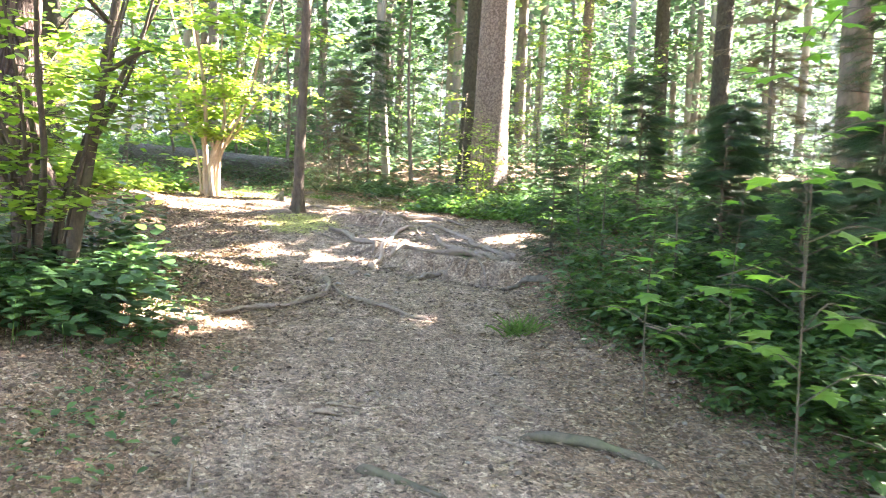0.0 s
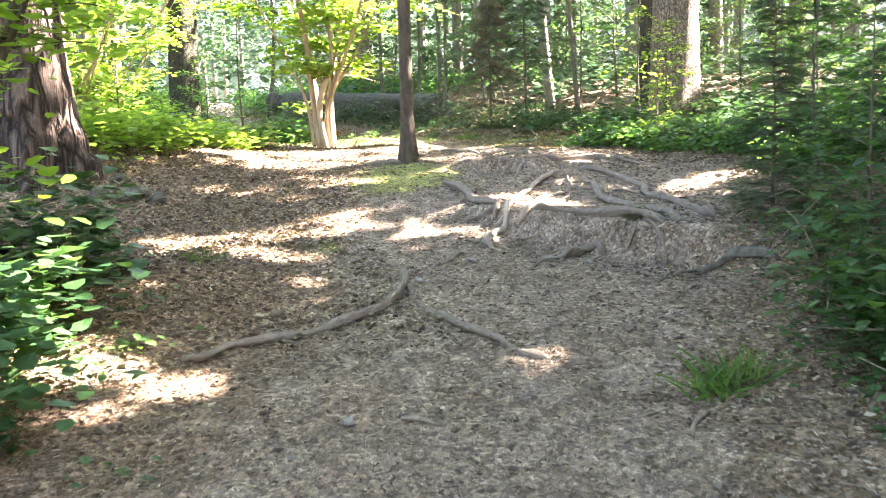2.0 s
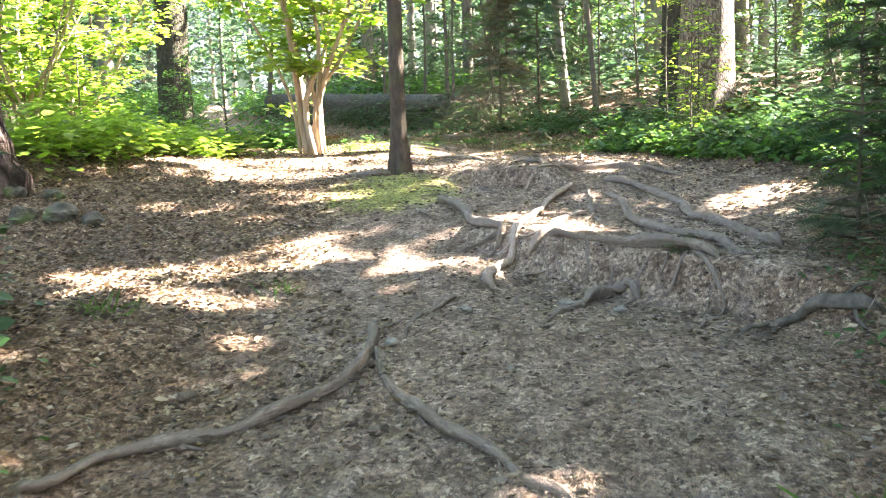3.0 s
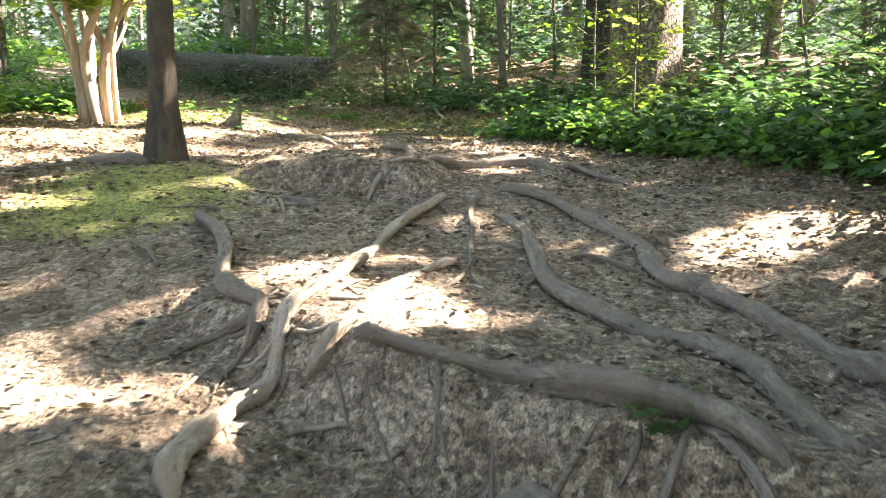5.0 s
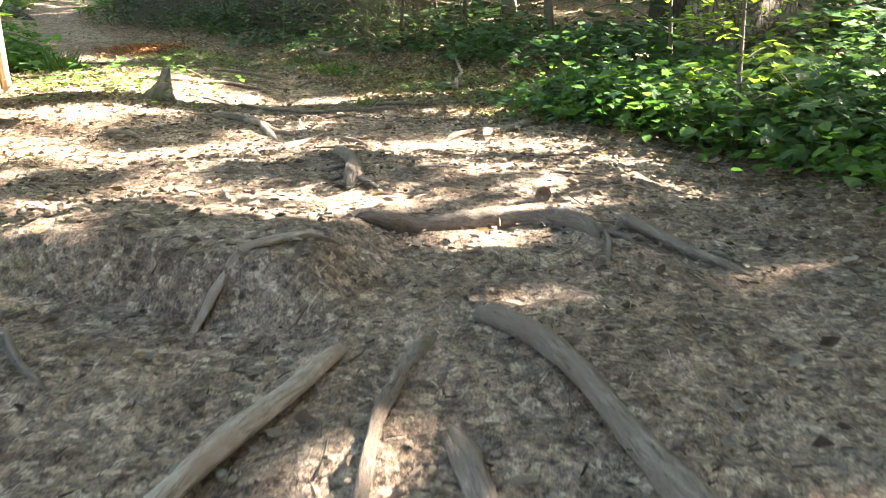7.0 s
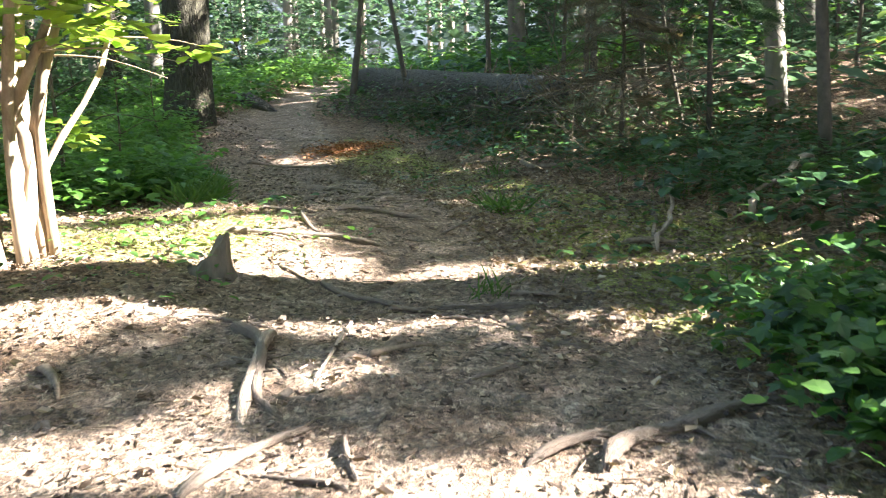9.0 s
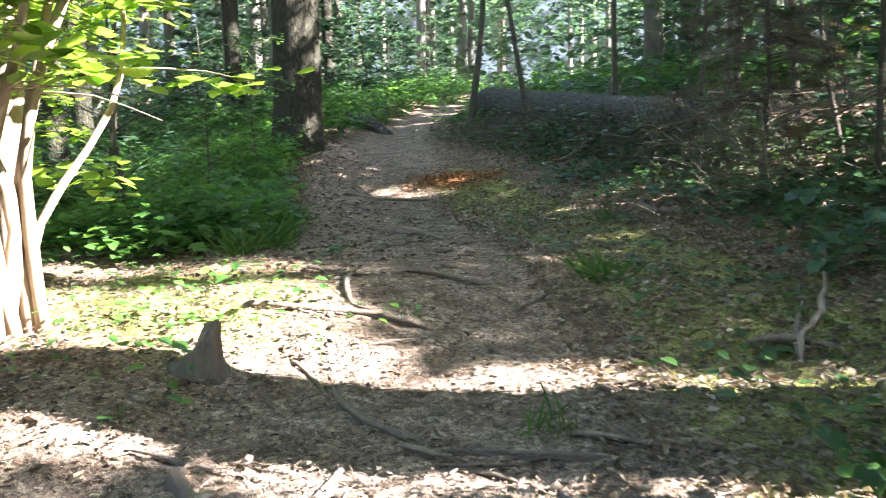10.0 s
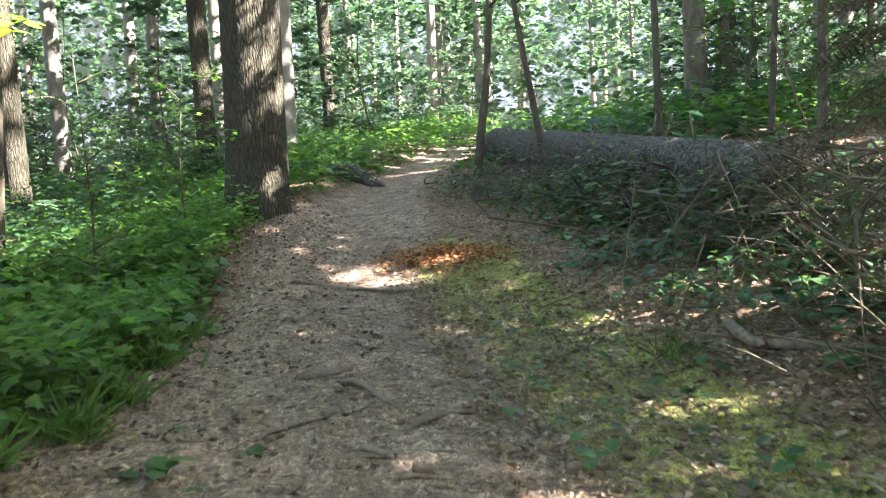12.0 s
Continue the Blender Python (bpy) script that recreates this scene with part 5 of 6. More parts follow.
ridge_root("tree_root", 0.032, [(-1.85, 16.66), (-2.03, 16.89), (-2.17, 17.07), (-2.34, 17.31), (-2.43, 17.44)], "bleached root lying bare on trodden earth", mat=M_ROOT_PALE, lift=0.8, taper=0.3, seed=45)
ridge_root("tree_root", 0.022, [(-2.25, 17.15), (-2.31, 17.04), (-2.36, 16.93)], WORN, lift=0.7, taper=0.3, seed=46)
ridge_root("tree_root", 0.022, [(-2.95, 18.46), (-2.74, 18.34), (-2.50, 18.28), (-2.26, 18.25), (-2.12, 18.25)], WORN, lift=0.7, taper=0.3, seed=47)
ridge_root("tree_root", 0.019, [(-2.20, 18.17), (-2.02, 18.24), (-1.82, 18.38), (-1.64, 18.43), (-1.45, 18.52)], DARK, lift=0.5, taper=0.3, seed=48)
ridge_root("tree_root", 0.022, [(-1.82, 17.70), (-1.76, 17.47), (-1.75, 17.30)], WORN, lift=0.8, taper=0.3, seed=49)
ridge_root("tree_root", 0.016, [(-2.54, 18.56), (-2.20, 18.48)], DARK, lift=0.8, taper=0.3, seed=50)
ridge_root("tree_root", 0.019, [(-1.59, 18.29), (-1.46, 18.14), (-1.31, 17.94)], WORN, lift=0.4, taper=0.3, seed=51)
ridge_root("tree_root", 0.019, [(-1.34, 18.09), (-1.19, 18.02), (-1.08, 18.05)], WORN, lift=0.4, taper=0.3, seed=52)
ridge_root("tree_root", 0.020, [(-1.75, 18.27), (-1.66, 18.06), (-1.61, 17.88)], WORN, lift=0.4, taper=0.3, seed=53)
ridge_root("tree_root", 0.029, [(-3.94, 18.69), (-3.84, 18.83), (-3.59, 18.99), (-3.35, 19.15), (-3.10, 19.22)], "log-like root lying across the path", lift=0.7, taper=0.3, seed=54)
ridge_root("tree_root", 0.020, [(-3.88, 19.77), (-3.75, 19.99), (-3.48, 20.05), (-3.26, 20.19), (-3.05, 20.37), (-2.76, 20.48)], DARK, lift=0.35, taper=0.3, seed=55)
ridge_root("tree_root", 0.032, [(-5.91, 21.76), (-5.79, 21.89), (-5.81, 22.17)], "knobbly root hump in the path", lift=0.6, taper=0.3, seed=56)
ridge_root("tree_root", 0.026, [(-5.55, 21.84), (-5.19, 21.72), (-4.81, 21.59)], WORN, lift=0.4, taper=0.3, seed=57)
ridge_root("tree_root", 0.019, [(-5.14, 20.93), (-5.12, 21.14), (-5.06, 21.37)], WORN, lift=0.4, taper=0.3, seed=58)
ridge_root("tree_root", 0.020, [(-4.58, 21.36), (-4.61, 21.62), (-4.57, 21.84)], WORN, lift=0.4, taper=0.3, seed=59)
ridge_root("tree_root", 0.027, [(-4.46, 21.91), (-4.16, 21.78), (-3.93, 21.64)], WORN, lift=0.4, taper=0.3, seed=60)
ridge_root("tree_root", 0.016, [(-4.71, 20.94), (-4.53, 21.04), (-4.35, 21.12)], WORN, lift=0.4, taper=0.3, seed=61)
ridge_root("tree_root", 0.034, [(-2.12, 7.96), (-2.03, 8.12), (-1.95, 8.38), (-1.78, 8.53), (-1.58, 8.66), (-1.41, 8.88), (-1.25, 9.09), (-1.23, 9.46), (-1.27, 9.78), (-1.38, 10.06)], "long forked root in the path", lift=0.9, taper=-0.1, seed=62)
ridge_root("tree_root", 0.029, [(-1.17, 9.74), (-1.05, 9.35), (-0.86, 9.02), (-0.67, 8.77), (-0.47, 8.64), (-0.32, 8.57), (-0.19, 8.40), (-0.06, 8.32)], "long forked root in the path", lift=0.9, taper=0.1, seed=63)
ridge_root("tree_root", 0.019, [(-0.99, 10.65), (-1.04, 10.32), (-1.14, 10.17), (-1.12, 9.79)], WORN, lift=0.7, taper=0.3, seed=64)
ridge_root("tree_root", 0.010, [(-1.15, 9.01), (-1.18, 9.32)], WORN, lift=0.8, taper=0.3, seed=65)
ridge_root("tree_root", 0.011, [(-1.73, 8.15), (-1.76, 8.41)], WORN, lift=0.8, taper=0.3, seed=66)
ridge_root("tree_root", 0.035, [(-0.29, 10.18), (-0.16, 10.96), (0.01, 11.19), (0.24, 11.16)], "root sliding down the bank", lift=0.9, taper=-0.2, seed=67)
ridge_root("tree_root", 0.019, [(0.48, 11.18), (0.60, 10.94), (0.71, 10.83)], "root sliding down the bank", lift=0.8, taper=0.3, seed=68)
ridge_root("tree_root", 0.016, [(0.47, 11.19), (0.41, 10.99), (0.33, 10.96)], "root sliding down the bank", lift=0.8, taper=0.3, seed=69)
ridge_root("tree_root", 0.013, [(0.56, 10.81), (0.51, 10.20)], "root sliding down the bank", lift=0.8, taper=0.3, seed=70)
ridge_root("tree_root", 0.016, [(0.74, 10.74), (0.79, 10.66)], "root sliding down the bank", lift=0.8, taper=0.3, seed=71)
ridge_root("tree_root", 0.038, [(0.87, 10.41), (1.03, 10.57), (1.23, 10.49), (1.44, 10.29)], "dark mossy log-like root beside the bank", mat=M_BRUSH, lift=0.9, taper=0.2, seed=72)
ridge_root("tree_root", 0.018, [(0.59, 9.76), (0.77, 10.33), (0.93, 10.53)], DARK, mat=M_BRUSH, lift=0.6, taper=0.3, seed=73)
ridge_root("tree_root", .036, [(-0.46, 4.67), (-0.20, 4.41), (0.11, 4.20)], DARK, mat=M_BARK_THIN, lift=.6, seed=127)
ridge_root("tree_root", .045, [(0.55, 5.20), (0.99, 5.08), (1.48, 4.76)], DARK, mat=M_BARK_THIN, lift=.6, seed=128)
ridge_root("tree_root", .05, [(-2.5, 14.2), (-3.1, 14.3), (-3.8, 14.2)], "mossy root running from the slim tree", seed=137)
# fine rootlets round the bank
rl = np.random.default_rng(77)
for k in range(16):
    x0 = rl.uniform(-.7, .9)
    y0 = 11.55 - .6 * x0 + rl.uniform(-.25, .15)
    a = rl.uniform(-2.2, -.9)
    L = rl.uniform(.2, .5)
    ridge_root("rootlet", rl.uniform(.004, .01), [(x0, y0), (x0 + math.cos(a) * L * .5 + rl.normal(0, .09), y0 + math.sin(a) * L * .5), (x0 + math.cos(a) * L, y0 + math.sin(a) * L)],
               "thin root fibre on the bare bank", seed=300 + k, sides=6, lift=.8)
for k in range(34):
    y0 = rl.uniform(11.8, 20)
    x0 = float(center(y0)) + rl.uniform(-1.2, 1.0)
    a = rl.uniform(0, 6.28)
    L = rl.uniform(.25, .7)
    ridge_root("rootlet", rl.uniform(.007, .018), [(x0, y0), (x0 + math.cos(a) * L * .5 + rl.normal(0, .06), y0 + math.sin(a) * L * .5), (x0 + math.cos(a) * L, y0 + math.sin(a) * L)],
               "thin root showing in the trodden path", seed=400 + k, sides=6)
# sticks
ridge_root("stick", .02, [(-1.85, 21.65), (-1.47, 20.70), (-1.37, 20.17), (-1.37, 19.85)], "crooked pale branch lying over moss", "stick", M_ROOT_PALE, 7, .3, 151, .08, 8, .05)
ridge_root("stick", .022, [(-0.75, 21.87), (-0.76, 20.79), (-0.86, 20.45), (-0.84, 20.08)], "pale bare branch lying on the herbs", "stick", M_ROOT_PALE, 10, .3, 152, .08, 8, .05)
ridge_root("stick", .024, [(-1.68, 19.98), (-1.41, 20.03), (-1.23, 20.01)], "short pale branch at the herb edge", "stick", M_TWIG, .9, .3, 153, .08, 8, .05)
for k, (r, pts, lab) in enumerate([
        (.019, [(-3.05, 16.72), (-2.62, 16.56)], "short dead stick on sunlit needles"), (.024, [(-2.56, 16.34), (-2.38, 16.37)], "short chunk of dead branch"),
        (.016, [(-2.25, 18.19), (-1.98, 18.16)], "dark stick on the path"), (.015, [(-3.25, 18.53), (-2.83, 18.37)], "dark stick in the sunlit litter"),
        (.016, [(-1.76, 17.3), (-1.7, 17.58)], "broken pale stick on needles"), (.034, [(-8.66, 23.85), (-8.2, 24.12), (-7.3, 24.15)], "long dark stick lying across the path"),
        (.013, [(-3.7, 21.3), (-3.93, 21.66), (-3.87, 21.83), (-3.69, 21.98)], "bent thin twig on the ground"), (.024, [(-5.1, 23.49), (-4.78, 23.61), (-4.4, 23.56)], "dead branch in leaf litter"),
        (.035, [(-4.03, 23.55), (-3.72, 23.14), (-3.45, 23.12), (-3.1, 23.24)], "broken branch with a pale split end"), (.016, [(-1.77, 18.57), (-1.54, 18.6), (-1.3, 18.65)], "reddish stick at the herb edge"),
        (.02, [(-.96, 20.62), (-1.0, 21.38), (-.92, 22.6)], "pale bare branch lying in herbs"), (.018, [(-1.37, 19.84), (-1.56, 20.6), (-1.85, 21.4)], "crooked pale branch in moss"),
        (.014, [(.6, 5.9), (.85, 5.55)], "dead twig lying on the path"), (.012, [(-.35, 6.1), (-.05, 5.7)], "dead twig lying on the path"), (.012, [(-.75, 5.6), (-.45, 5.6)], "dead twig lying on the path"),
        (0.011, [(-4.23, 20.94), (-4.11, 21.02), (-3.94, 21.04)], "dead stick lying on the trodden path"),
        (0.008, [(-4.49, 21.01), (-4.26, 21.09)], "dead stick lying on the trodden path"),
        (0.01, [(-4.93, 21.16), (-4.91, 21.3)], "dead stick lying on the trodden path"),
        (0.012, [(-5.13, 22.28), (-5.07, 22.54)], "dead stick lying on the trodden path"),
        (0.012, [(-5.57, 20.94), (-5.53, 21.07)], "dead stick lying on the trodden path"),
        (0.013, [(-0.93, 6.48), (-0.79, 6.25)], "dead stick lying on the trodden path"),
        (0.014, [(-0.53, 6.13), (-0.26, 5.75)], "dead stick lying on the trodden path"),
        (0.015, [(-0.83, 5.51), (-0.59, 5.46)], "dead stick lying on the trodden path"),
        (0.012, [(-1.78, 5.6), (-1.53, 5.75)], "dead stick lying on the trodden path"),
        (0.014, [(-0.69, 7.62), (-0.52, 7.61)], "dead stick lying on the trodden path"),
        (.012, [(.3, 7.6), (.55, 7.75)], "dead twig lying on the path"), (.014, [(-1.2, 5.2), (-1.1, 4.6)], "dead twig lying on the path")]):
    ridge_root("stick", r, pts, lab, "stick", M_TWIG, .8, .5, 100 + k, .1, 6, .06)


ridge_root("stick", 0.012, [(0.31, 5.98), (0.58, 5.45)], "dead stick lying on the trodden path", "stick", M_TWIG, .8, .4, 160, .1, 6, .05)
ridge_root("stick", 0.015, [(-0.55, 6.22), (-0.26, 5.71)], "dead stick lying on the trodden path", "stick", M_TWIG, .8, .4, 161, .1, 6, .05)
ridge_root("stick", 0.018000000000000002, [(-0.83, 5.50), (-0.60, 5.44)], "dead stick lying on the trodden path", "stick", M_TWIG, .8, .4, 162, .1, 6, .05)
ridge_root("stick", 0.012, [(0.43, 5.19), (0.58, 4.94)], "dead stick lying on the trodden path", "stick", M_TWIG, .8, .4, 163, .1, 6, .05)
ridge_root("stick", 0.015, [(-0.68, 7.57), (-0.53, 7.55)], "dead stick lying on the trodden path", "stick", M_TWIG, .8, .4, 164, .1, 6, .05)
ridge_root("stick", 0.018000000000000002, [(0.61, 7.45), (0.78, 7.75)], "dead stick lying on the trodden path", "stick", M_TWIG, .8, .4, 165, .1, 6, .05)
ridge_root("stick", 0.012, [(-0.66, 7.13), (-0.57, 7.07)], "dead stick lying on the trodden path", "stick", M_TWIG, .8, .4, 166, .1, 6, .05)
ridge_root("stick", 0.015, [(-1.30, 4.20), (-1.40, 4.76)], "dead stick lying on the trodden path", "stick", M_TWIG, .8, .4, 167, .1, 6, .05)
ridge_root("stick", 0.018000000000000002, [(0.22, 5.83), (0.68, 5.83)], "dead stick lying on the trodden path", "stick", M_TWIG, .8, .4, 168, .1, 6, .05)
ridge_root("stick", 0.012, [(-0.10, 11.46), (0.05, 11.60)], "dead stick lying on the trodden path", "stick", M_TWIG, .8, .4, 169, .1, 6, .05)
ridge_root("stick", 0.015, [(-0.67, 11.48), (-0.56, 11.51), (-0.43, 11.47)], "dead stick lying on the trodden path", "stick", M_TWIG, .8, .4, 170, .1, 6, .05)
ridge_root("stick", 0.018000000000000002, [(-3.73, 21.37), (-3.57, 21.48)], "dead stick lying on the trodden path", "stick", M_TWIG, .8, .4, 171, .1, 6, .05)
ridge_root("stick", 0.012, [(-4.19, 20.90), (-4.07, 21.02), (-3.89, 21.03)], "dead stick lying on the trodden path", "stick", M_TWIG, .8, .4, 172, .1, 6, .05)
ridge_root("stick", 0.015, [(-5.10, 23.48), (-4.94, 23.74), (-4.68, 23.74)], "dead stick lying on the trodden path", "stick", M_TWIG, .8, .4, 173, .1, 6, .05)
ridge_root("stick", 0.018000000000000002, [(-4.60, 21.03), (-4.31, 21.08)], "dead stick lying on the trodden path", "stick", M_TWIG, .8, .4, 174, .1, 6, .05)
ridge_root("stick", 0.012, [(-5.49, 20.91), (-5.54, 21.07)], "dead stick lying on the trodden path", "stick", M_TWIG, .8, .4, 175, .1, 6, .05)


def fallen_log():
    a, b = np.array([-11.45, 30.9]), np.array([-4.6, 25.9])
    t = thing("fallen_log", a[0], a[1], gz(*a) + .33, "long fallen grey spruce log lying on brushwood", "log")
    n = 40
    s = np.linspace(0, 1, n)
    xy = a + (b - a) * s[:, None]
    za, zb = gz(*a) + .36, gz(*b) + .38
    p = np.c_[xy - a, za + (zb - za) * s - (gz(*a) + .33)]
    rng = np.random.default_rng(8)
    v, f = tube(p, np.linspace(.34, .22, n), 22, .025, rng)
    part("bark", mesh_np("bark", v, f, M_BARK_LOG, True), t)
    d = np.append((b - a) / np.linalg.norm(b - a), 0)
    v, f = tube(np.array([p[0] - d * .012, p[0] + d * .02]), np.array([.315, .315]), 22, .02, rng)
    part("cut_end", mesh_np("cut_end", v, f, M_BARK_OLD, False), t, "weathered dark cut face")
    for k in range(12):
        i = rng.integers(3, n - 2)
        up = np.array([rng.normal(0, .4), rng.normal(0, .4), 1.0])
        v, f = tube(np.array([p[i] + up * .2, p[i] + up * rng.uniform(.36, .5)]), np.array([.018, .01]), 5, .1, rng)
        part("branch_stub", mesh_np("branch_stub", v, f, M_TWIG, True), t)


fallen_log()
ridge_root("fallen_log", .2, [(-20.0, 29.6), (-16, 29.4), (-12.9, 29.2)], "mossy fallen trunk half hidden behind the old tree", "log", M_BARK_LOG, .5, .2, 200, .04, 14, .3)


def broken_stump(x, y, r, h, label, mat, wood, seed, tilt=(0, 0), spike=.5):
    """A stump with a ragged, pointed break."""
    rng = np.random.default_rng(seed)
    t = thing("tree_stump", x, y, gz(x, y), label, "stump")
    sides, rings = 18, 7
    a = np.arange(sides) * 2 * np.pi / sides
    top = h * (1 - spike + spike * (.5 + .5 * np.cos(a - .62)) ** 1.7) + rng.uniform(-.08, .08, sides) * h
    V = []
    for k in range(rings):
        s = k / (rings - 1)
        rad = r * (1.5 - .5 * min(1, s * 2.2)) * (1 + rng.uniform(-.08, .08, sides))
        zz = -.12 + (top + .12) * s
        V.append(np.stack([np.cos(a) * rad + tilt[0] * zz, np.sin(a) * rad + tilt[1] * zz, zz], 1))
    V = np.concatenate(V)
    i, j = np.meshgrid(np.arange(rings - 1), np.arange(sides), indexing="ij")
    F = np.stack([i * sides + j, i * sides + (j + 1) % sides, (i + 1) * sides + (j + 1) % sides, (i + 1) * sides + j], -1).reshape(-1, 4)
    part("bark", mesh_np("bark", V, F, mat, False), t)
    rim = V[-sides:] * np.array([.93, .93, 1]) - np.array([0, 0, .008])
    inner = rim * np.array([.5, .5, .92])
    W = np.concatenate([rim, inner, [[0, 0, h * .5]]])
    j = np.arange(sides)
    F = np.concatenate([np.stack([j, (j + 1) % sides, sides + (j + 1) % sides], 1), np.stack([j, sides + (j + 1) % sides, sides + j], 1),
                        np.stack([sides + j, sides + (j + 1) % sides, np.full(sides, 2 * sides)], 1)])
    part("broken_wood", mesh_np("broken_wood", W, F, wood), t, "splintered bare wood")


broken_stump(-3.45, 18.1, .125, .24, "small pointed broken stump in sun and shade", M_BARK_GREY, M_BARK_GREY, 1, spike=.8)
broken_stump(-5.15, 26.0, .13, .45, "broken stump with fresh orange wood amid brushwood", M_BARK_OLD, M_WOOD_CUT, 2, (.1, 0), .5)
broken_stump(-6.0, 25.8, .1, .35, "low grey stump in the brush pile", M_BARK_OLD, M_BARK_OLD, 3, (-.2, .1), .5)


def stick_heap(name, n, place, length, r, label, mat=M_TWIG, seed=0, lift=.4, tilt=.35, category="brushwood"):
    rng = np.random.default_rng(seed + 60)
    xy = place(rng, n)
    ch = []
    for x, y in xy:
        L = length * rng.uniform(.3, 1.2)
        a = rng.uniform(0, 6.28)
        d = np.array([math.cos(a), math.sin(a), rng.normal(0, tilt)])
        c = np.array([x, y, gz(x, y) + rng.uniform(0, lift)])
        q = curve_pts([c - d * L * .5, c + rng.normal(0, .06 * L, 3), c + d * L * .5], 5)
        q[:, 2] = np.maximum(q[:, 2], ground(q[:, 0], q[:, 1]) + .005)
        rr = r * rng.uniform(.5, 1.4)
        ch.append(tube(q, np.linspace(rr, rr * .4, 5), 4, 0, rng))
    v, f = join(ch)
    return tagged(new(name, mesh_np(name, v, f, mat, True)), label, category, kind="stuff")


stick_heap("brush_pile", 1000, heap_points, .6, .005, "tangled pile of dead grey branches below the log", M_BRUSH, seed=1, lift=.42, tilt=.6)
stick_heap("brush_pile", 30, heap_points, 1.1, .02, "thick dead branches in the brush pile", M_BRUSH, seed=2, lift=.35, tilt=.2)
stick_heap("dead_twigs", 260, lambda rng, n: np.stack([rng.normal(-2.9, .7, n), rng.normal(23.2, .6, n)], 1), .8, .005, "dry brown twigs under the half-dead spruce", M_NEEDLE_DRY, 3, 1.0, .8)
stick_heap("dead_twigs", 420, zone(3, 14, 1, .2, 4), .7, .006, "dead twigs in the shaded undergrowth", seed=4, lift=.3)


def corridor(rng, n, y0=2.5, y1=26, pad=1.2):
    y = y0 + (y1 - y0) * rng.uniform(0, 1, n)
    u = rng.uniform(0, 1, n)
    L, R = left_edge(y) - pad, right_edge(y) + pad
    return np.stack([L + (R - L) * u, y], 1)


def corridor_dense(rng, n):
    return np.concatenate([corridor(rng, n // 4, 2.5, 26), corridor(rng, n // 2, 4.2, 19, .6), corridor(rng, n // 4, 18.5, 25.5, .5)])


def corridor_trod(rng, n):
    return np.concatenate([corridor(rng, n // 10, 2.5, 26), corridor(rng, n - n // 10, 3.5, 18.3, .7)])


def edge_points(rng, n):
    p = corridor(rng, n * 4, 2.5, 27)
    d = np.abs(p[:, 0] - center(p[:, 1]))
    keep = rng.uniform(0, 1, len(p)) < np.clip(.12 + .5 * (d - .6), .08, 1)
    return p[keep][:n]


stick_heap("twig_litter", 8500, corridor, .15, .0036, "small dead twigs strewn over the path", seed=5, lift=.01, tilt=.05, category="litter")


def flat_litter(name, n, place, size, mat, label, shape, seed, curl=.35):
    rng = np.random.default_rng(seed + 90)
    xy = place(rng, n)
    n = len(xy)
    p = np.c_[xy, ground(xy[:, 0], xy[:, 1]) + rng.uniform(.008, .03, n)]
    fw = random_dirs(n, -curl, curl, rng)
    v, f = spread(*shape, p, basis(fw, np.array([0, 0, 1.0]) + rng.normal(0, curl, (n, 3))), rng.uniform(.5, 1.3, n) * size)
    return tagged(new(name, mesh_np(name, v, f, mat)), label, "litter", kind="stuff")


STRAW = (np.array([(-.03, 0, 0), (.03, 0, 0), (.02, 1, .03), (-.02, 1, .03)]), np.array([(0, 1, 2), (0, 2, 3)]))
CHIP = (np.array([(-.4, 0, 0), (.35, .1, .05), (.45, .9, 0), (-.2, 1, .1)]), np.array([(0, 1, 2), (0, 2, 3)]))
CURL = (np.array([(0, 0, 0), (.03, .5, -.12), (-.05, 1.05, .1), (-.3, .25, .16), (-.2, .75, .1), (.26, .35, .2), (.13, .8, .02)]),
        np.array([(0, 1, 3), (3, 1, 4), (4, 1, 2), (0, 5, 1), (5, 6, 1), (6, 2, 1)]))
SLIVER = (np.array([(-.09, 0, -.05), (.1, .04, -.05), (0, .02, .12), (-.07, 1, -.05), (.06, .95, -.05), (0, .97, .08)]),
          np.array([(0, 1, 2), (3, 5, 4), (0, 2, 5), (0, 5, 3), (1, 4, 5), (1, 5, 2)]))
M_BITS = leaf_material("wood_bit", (0.03, 0.021, 0.015), (0.19, 0.145, 0.112), 0.04, 0.75, (0.46, 0.37, 0.28))
M_FLAKE = bark_material("bark_flake", (0.06, 0.045, 0.034), (0.24, 0.185, 0.145), 25.0, (1, 1, 1), 0.5, 0.004)
flat_litter("fallen_leaves", 9500, edge_points, .05, M_LITTER, "dry brown fallen leaves beside the path", CURL, 1)
flat_litter("wood_bits", 15000, corridor_trod, .032, M_BITS, "dark and pale slivers of wood and bark on the path", SLIVER, 6, .16)
flat_litter("leaf_scraps", 8000, corridor_trod, .028, M_BITS, "grey-brown scraps of rotting leaves", CURL, 7, .4)
flat_litter("bark_flakes", 3500, corridor_dense, .036, M_FLAKE, "dark bark flakes and bits of wood on the path", CHIP, 5, .45)
flat_litter("fallen_leaves", 1800, corridor_trod, .05, M_LITTER, "scattered dry leaves on the path", CURL, 2, .2)
M_PALE_LITTER = leaf_material("pale_fallen_leaf", (0.12, 0.08, 0.052), (0.30, 0.235, 0.17), 0.12, 0.6, (0.46, 0.40, 0.32))
M_ROT = leaf_material("rotten_wood", (0.22, 0.085, 0.03), (0.46, 0.21, 0.085), 0.05, 0.8)
flat_litter("pale_leaves", 6500, zone(18.2, 24.5, 1, -1.0, 1.8), .048, M_PALE_LITTER, "pale tan fallen leaves on moss beside the path", CURL, 11, .4)
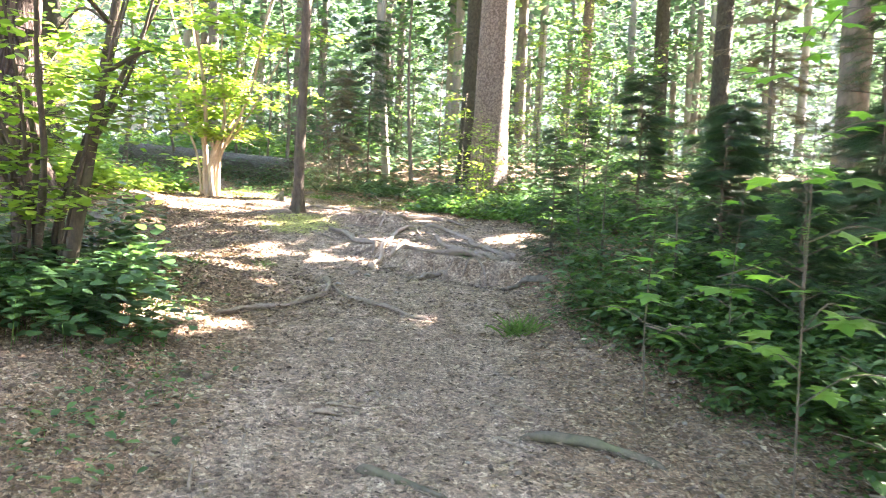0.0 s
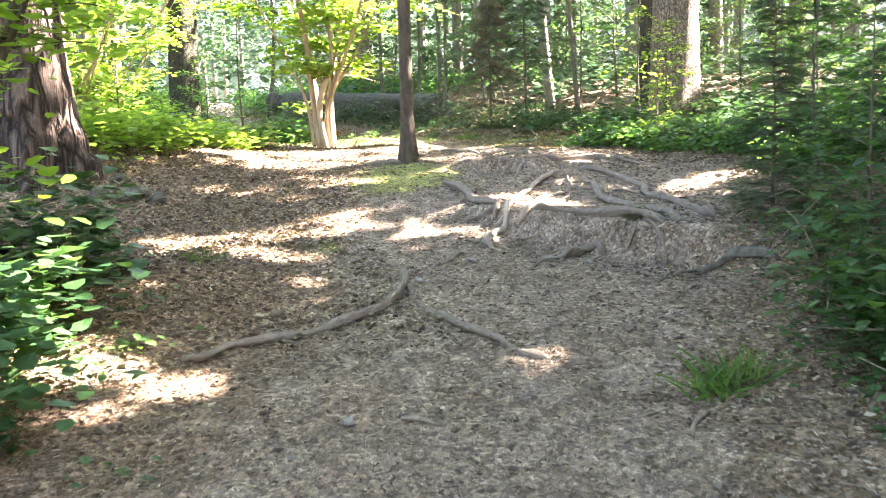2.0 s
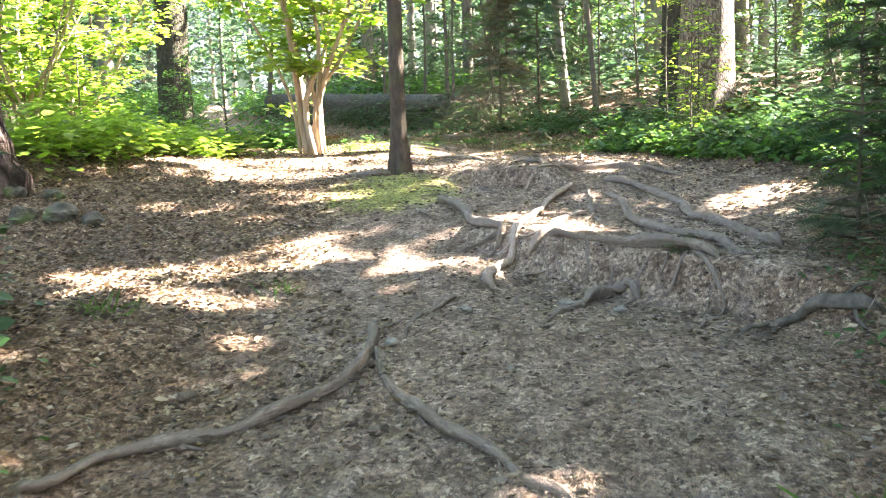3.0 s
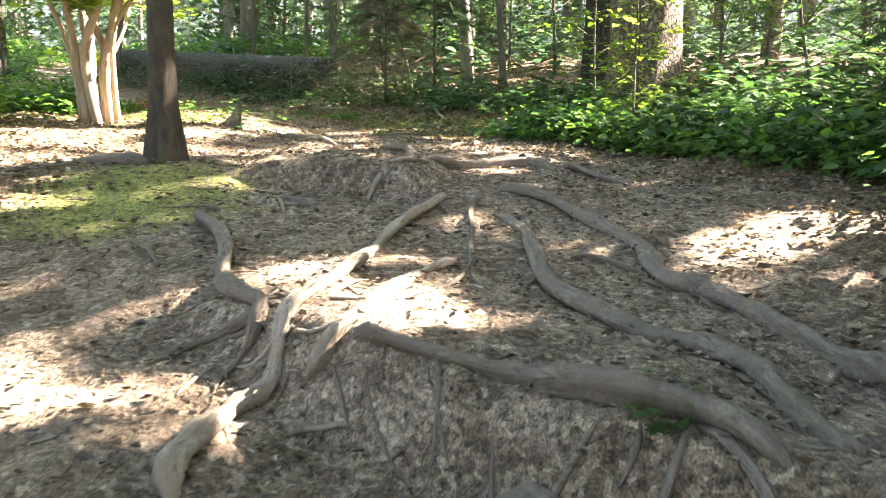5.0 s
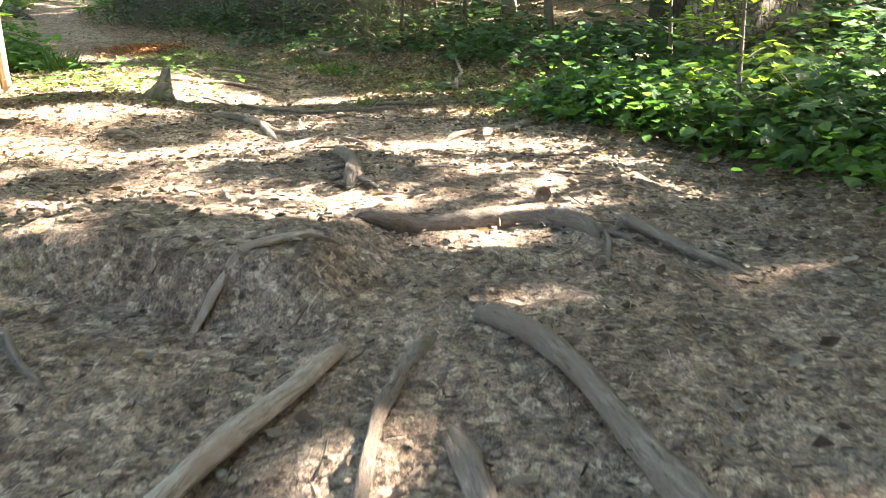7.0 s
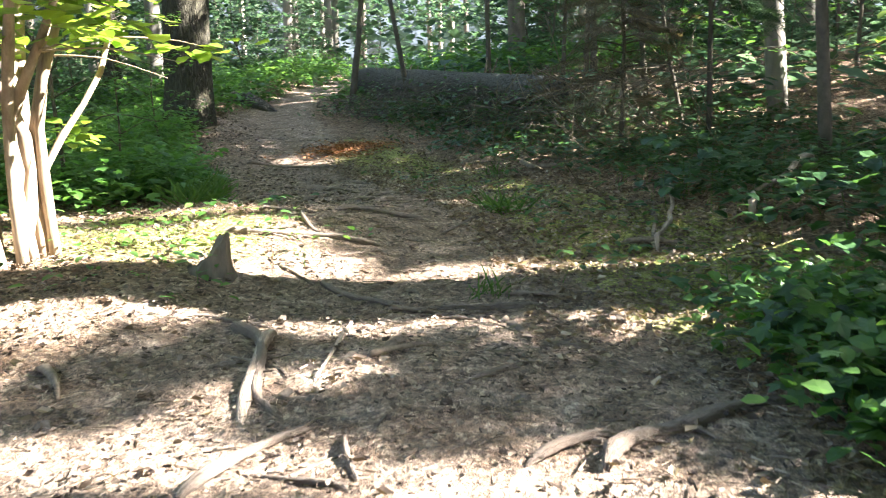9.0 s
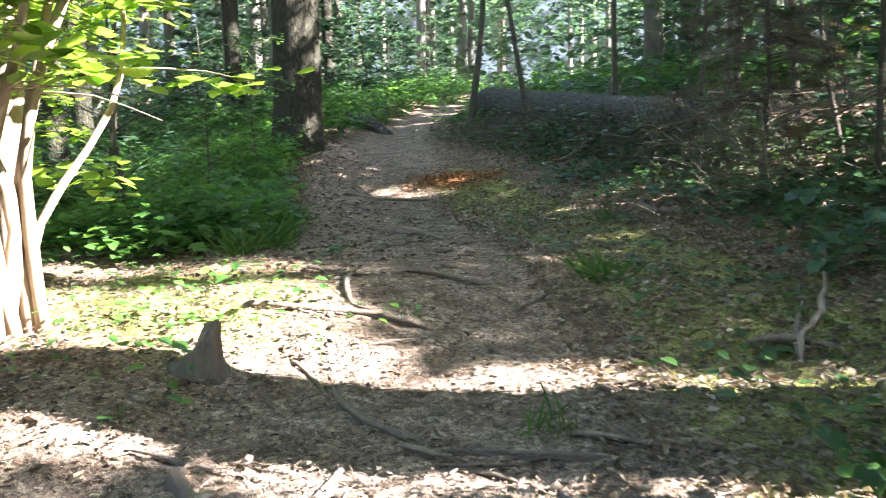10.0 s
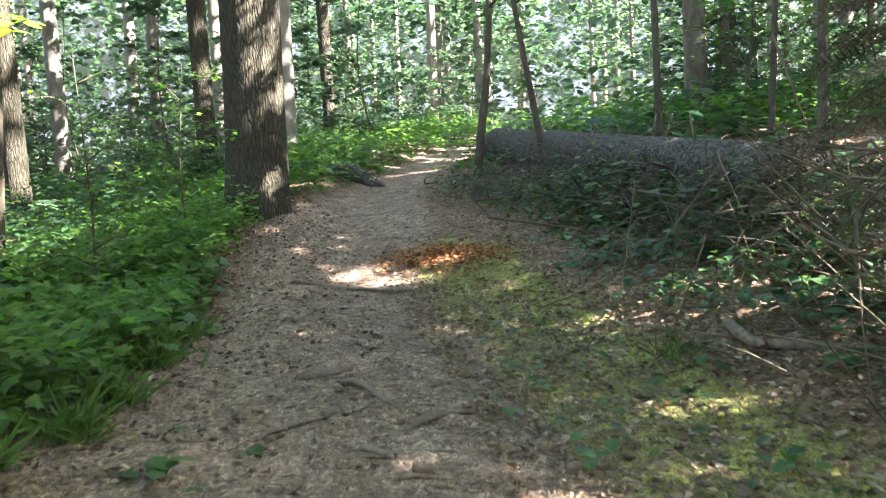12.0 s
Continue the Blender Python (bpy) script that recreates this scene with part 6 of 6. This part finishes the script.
flat_litter("pale_leaves", 1600, zone(9.2, 13.5, -1, -2.4, 1.5), .045, M_PALE_LITTER, "pale fallen leaves on the bare slope", CURL, 12, .4)
flat_litter("pale_leaves", 700, zone(5.5, 9, 1, -.5, .7), .045, M_PALE_LITTER, "pale fallen leaves at the herb edge", CURL, 13, .4)
flat_litter("pale_leaves", 700, zone(4, 9, -1, -.7, .8), .045, M_PALE_LITTER, "pale fallen leaves at the herb edge", CURL, 14, .4)
flat_litter("fallen_leaves", 6000, zone(8.5, 14, -1, -2.2, 2.5), .05, M_LITTER, "reddish brown leaf debris on the slope", CURL, 16, .4)
flat_litter("needle_straw", 12000, zone(17.8, 25, 1, -1.0, 1.6), .06, M_STRAW, "brown needles and straw lying on moss", STRAW, 17, .25)
flat_litter("wood_crumbs", 2600, lambda rng, n: np.stack([rng.normal(-7.75, .38, n), rng.normal(25.15, .22, n)], 1), .035, M_ROT, "rusty crumbs of rotten wood beside the path", CHIP, 15, .4)
flat_litter("needle_straw", 95000, corridor_dense, .042, M_STRAW, "dry needles and straw trodden into the path", STRAW, 3, .2)
flat_litter("bark_chips", 50000, corridor_dense, .017, M_TWIG, "bark chips and crumbs on the path", CHIP, 4, .25)


def pine_cone(x, y, seed):
    rng = np.random.default_rng(seed)
    p, fw = [], []
    for k in range(70):
        s = k / 70
        a = k * 2.4
        rad = .022 * math.sin(math.pi * (.12 + .8 * s))
        p.append((math.cos(a) * rad * .6, s * .1, math.sin(a) * rad * .6))
        fw.append((math.cos(a), .45, math.sin(a)))
    p, fw = np.array(p), np.array(fw)
    v, f = spread(*CHIP, p, basis(fw, np.tile([0, 1.0, 0], (70, 1))), np.full(70, .02))
    ob = new("spruce_cone", mesh_np("spruce_cone", v, f, M_TWIG))
    ob.matrix_world = pose(x, y, gz(x, y) + .02, 0, 0, rng.uniform(0, 360))
    return tagged(ob, "brown spruce cone lying on the ground", "cone")


for k, (x, y) in enumerate([(-1.83, 6.13), (-1.88, 6.2), (-1.75, 6.05), (-.1, 15.22), (-2.0, 8.95), (-4.1, 21.0)]):
    pine_cone(x, y, 70 + k)


def pebble(x, y, r, seed):
    rng = np.random.default_rng(seed)
    bm = bmesh.new()
    bmesh.ops.create_icosphere(bm, subdivisions=2, radius=r)
    sc = Vector((rng.uniform(.8, 1.3), rng.uniform(.7, 1.1), rng.uniform(.5, .75)))
    for v in bm.verts:
        v.co = Vector((v.co.x * sc.x, v.co.y * sc.y, v.co.z * sc.z)) * (1 + .18 * noise.noise(v.co * 30 + Vector((seed, 0, 0))))
    me = bpy.data.meshes.new("pebble")
    bm.to_mesh(me)
    bm.free()
    me.materials.append(M_STONE)
    ob = new("pebble", me)
    ob.location = (x, y, gz(x, y) + r * .25)
    return tagged(ob, "pale rounded pebble set in the earth", "stone")


def mossy_stone(x, y, r, seed):
    rng = np.random.default_rng(seed)
    bm = bmesh.new()
    bmesh.ops.create_icosphere(bm, subdivisions=3, radius=r)
    sc = Vector((rng.uniform(.9, 1.4), rng.uniform(.7, 1.0), rng.uniform(.55, .8)))
    for v in bm.verts:
        k = 1 + .35 * noise.noise(v.co * (1.6 / r) + Vector((seed, 0, 0))) + .12 * noise.noise(v.co * (5 / r))
        v.co = Vector((v.co.x * sc.x, v.co.y * sc.y, v.co.z * sc.z)) * k
    me = bpy.data.meshes.new("mossy_stone")
    bm.to_mesh(me)
    bm.free()
    me.materials.append(M_MOSSY)
    ob = new("mossy_stone", me)
    ob.matrix_world = pose(x, y, gz(x, y) + r * .2, 0, 0, rng.uniform(0, 360))
    return tagged(ob, "dark lumpy stone covered in moss at the foot of the pine", "stone")


M_MOSSY = bark_material("mossy_stone", (0.035, 0.03, 0.024), (0.14, 0.12, 0.095), 9.0, (1, 1, 1), 1.0, 0.03, 0.95)
for k, (x, y, r) in enumerate([(-5.27, 11.91, 0.13), (-4.97, 12.05, 0.16), (-4.64, 12.04, 0.10), (-5.67, 12.33, 0.12), (-5.36, 12.46, 0.10)]):
    mossy_stone(x, y, r, 900 + k)
M_STONE = bark_material("pale_stone", (0.14, 0.125, 0.11), (0.33, 0.295, 0.26), 25.0, (1, 1, 1), 0.4, 0.004)
st = np.random.default_rng(31)
for k in range(26):
    yy = st.uniform(4, 22)
    pebble(st.uniform(left_edge(yy) + .6, right_edge(yy) - .1), yy, st.uniform(.008, .02), 500 + k)
for k, (x, y, r) in enumerate([(-.95, 7.49, .035), (-.28, 10.75, .05), (-.2, 10.72, .045), (.05, 10.7, .05), (-.85, 10.3, .05), (-1.15, 9.75, .045)]):
    pebble(x, y, r, 600 + k)
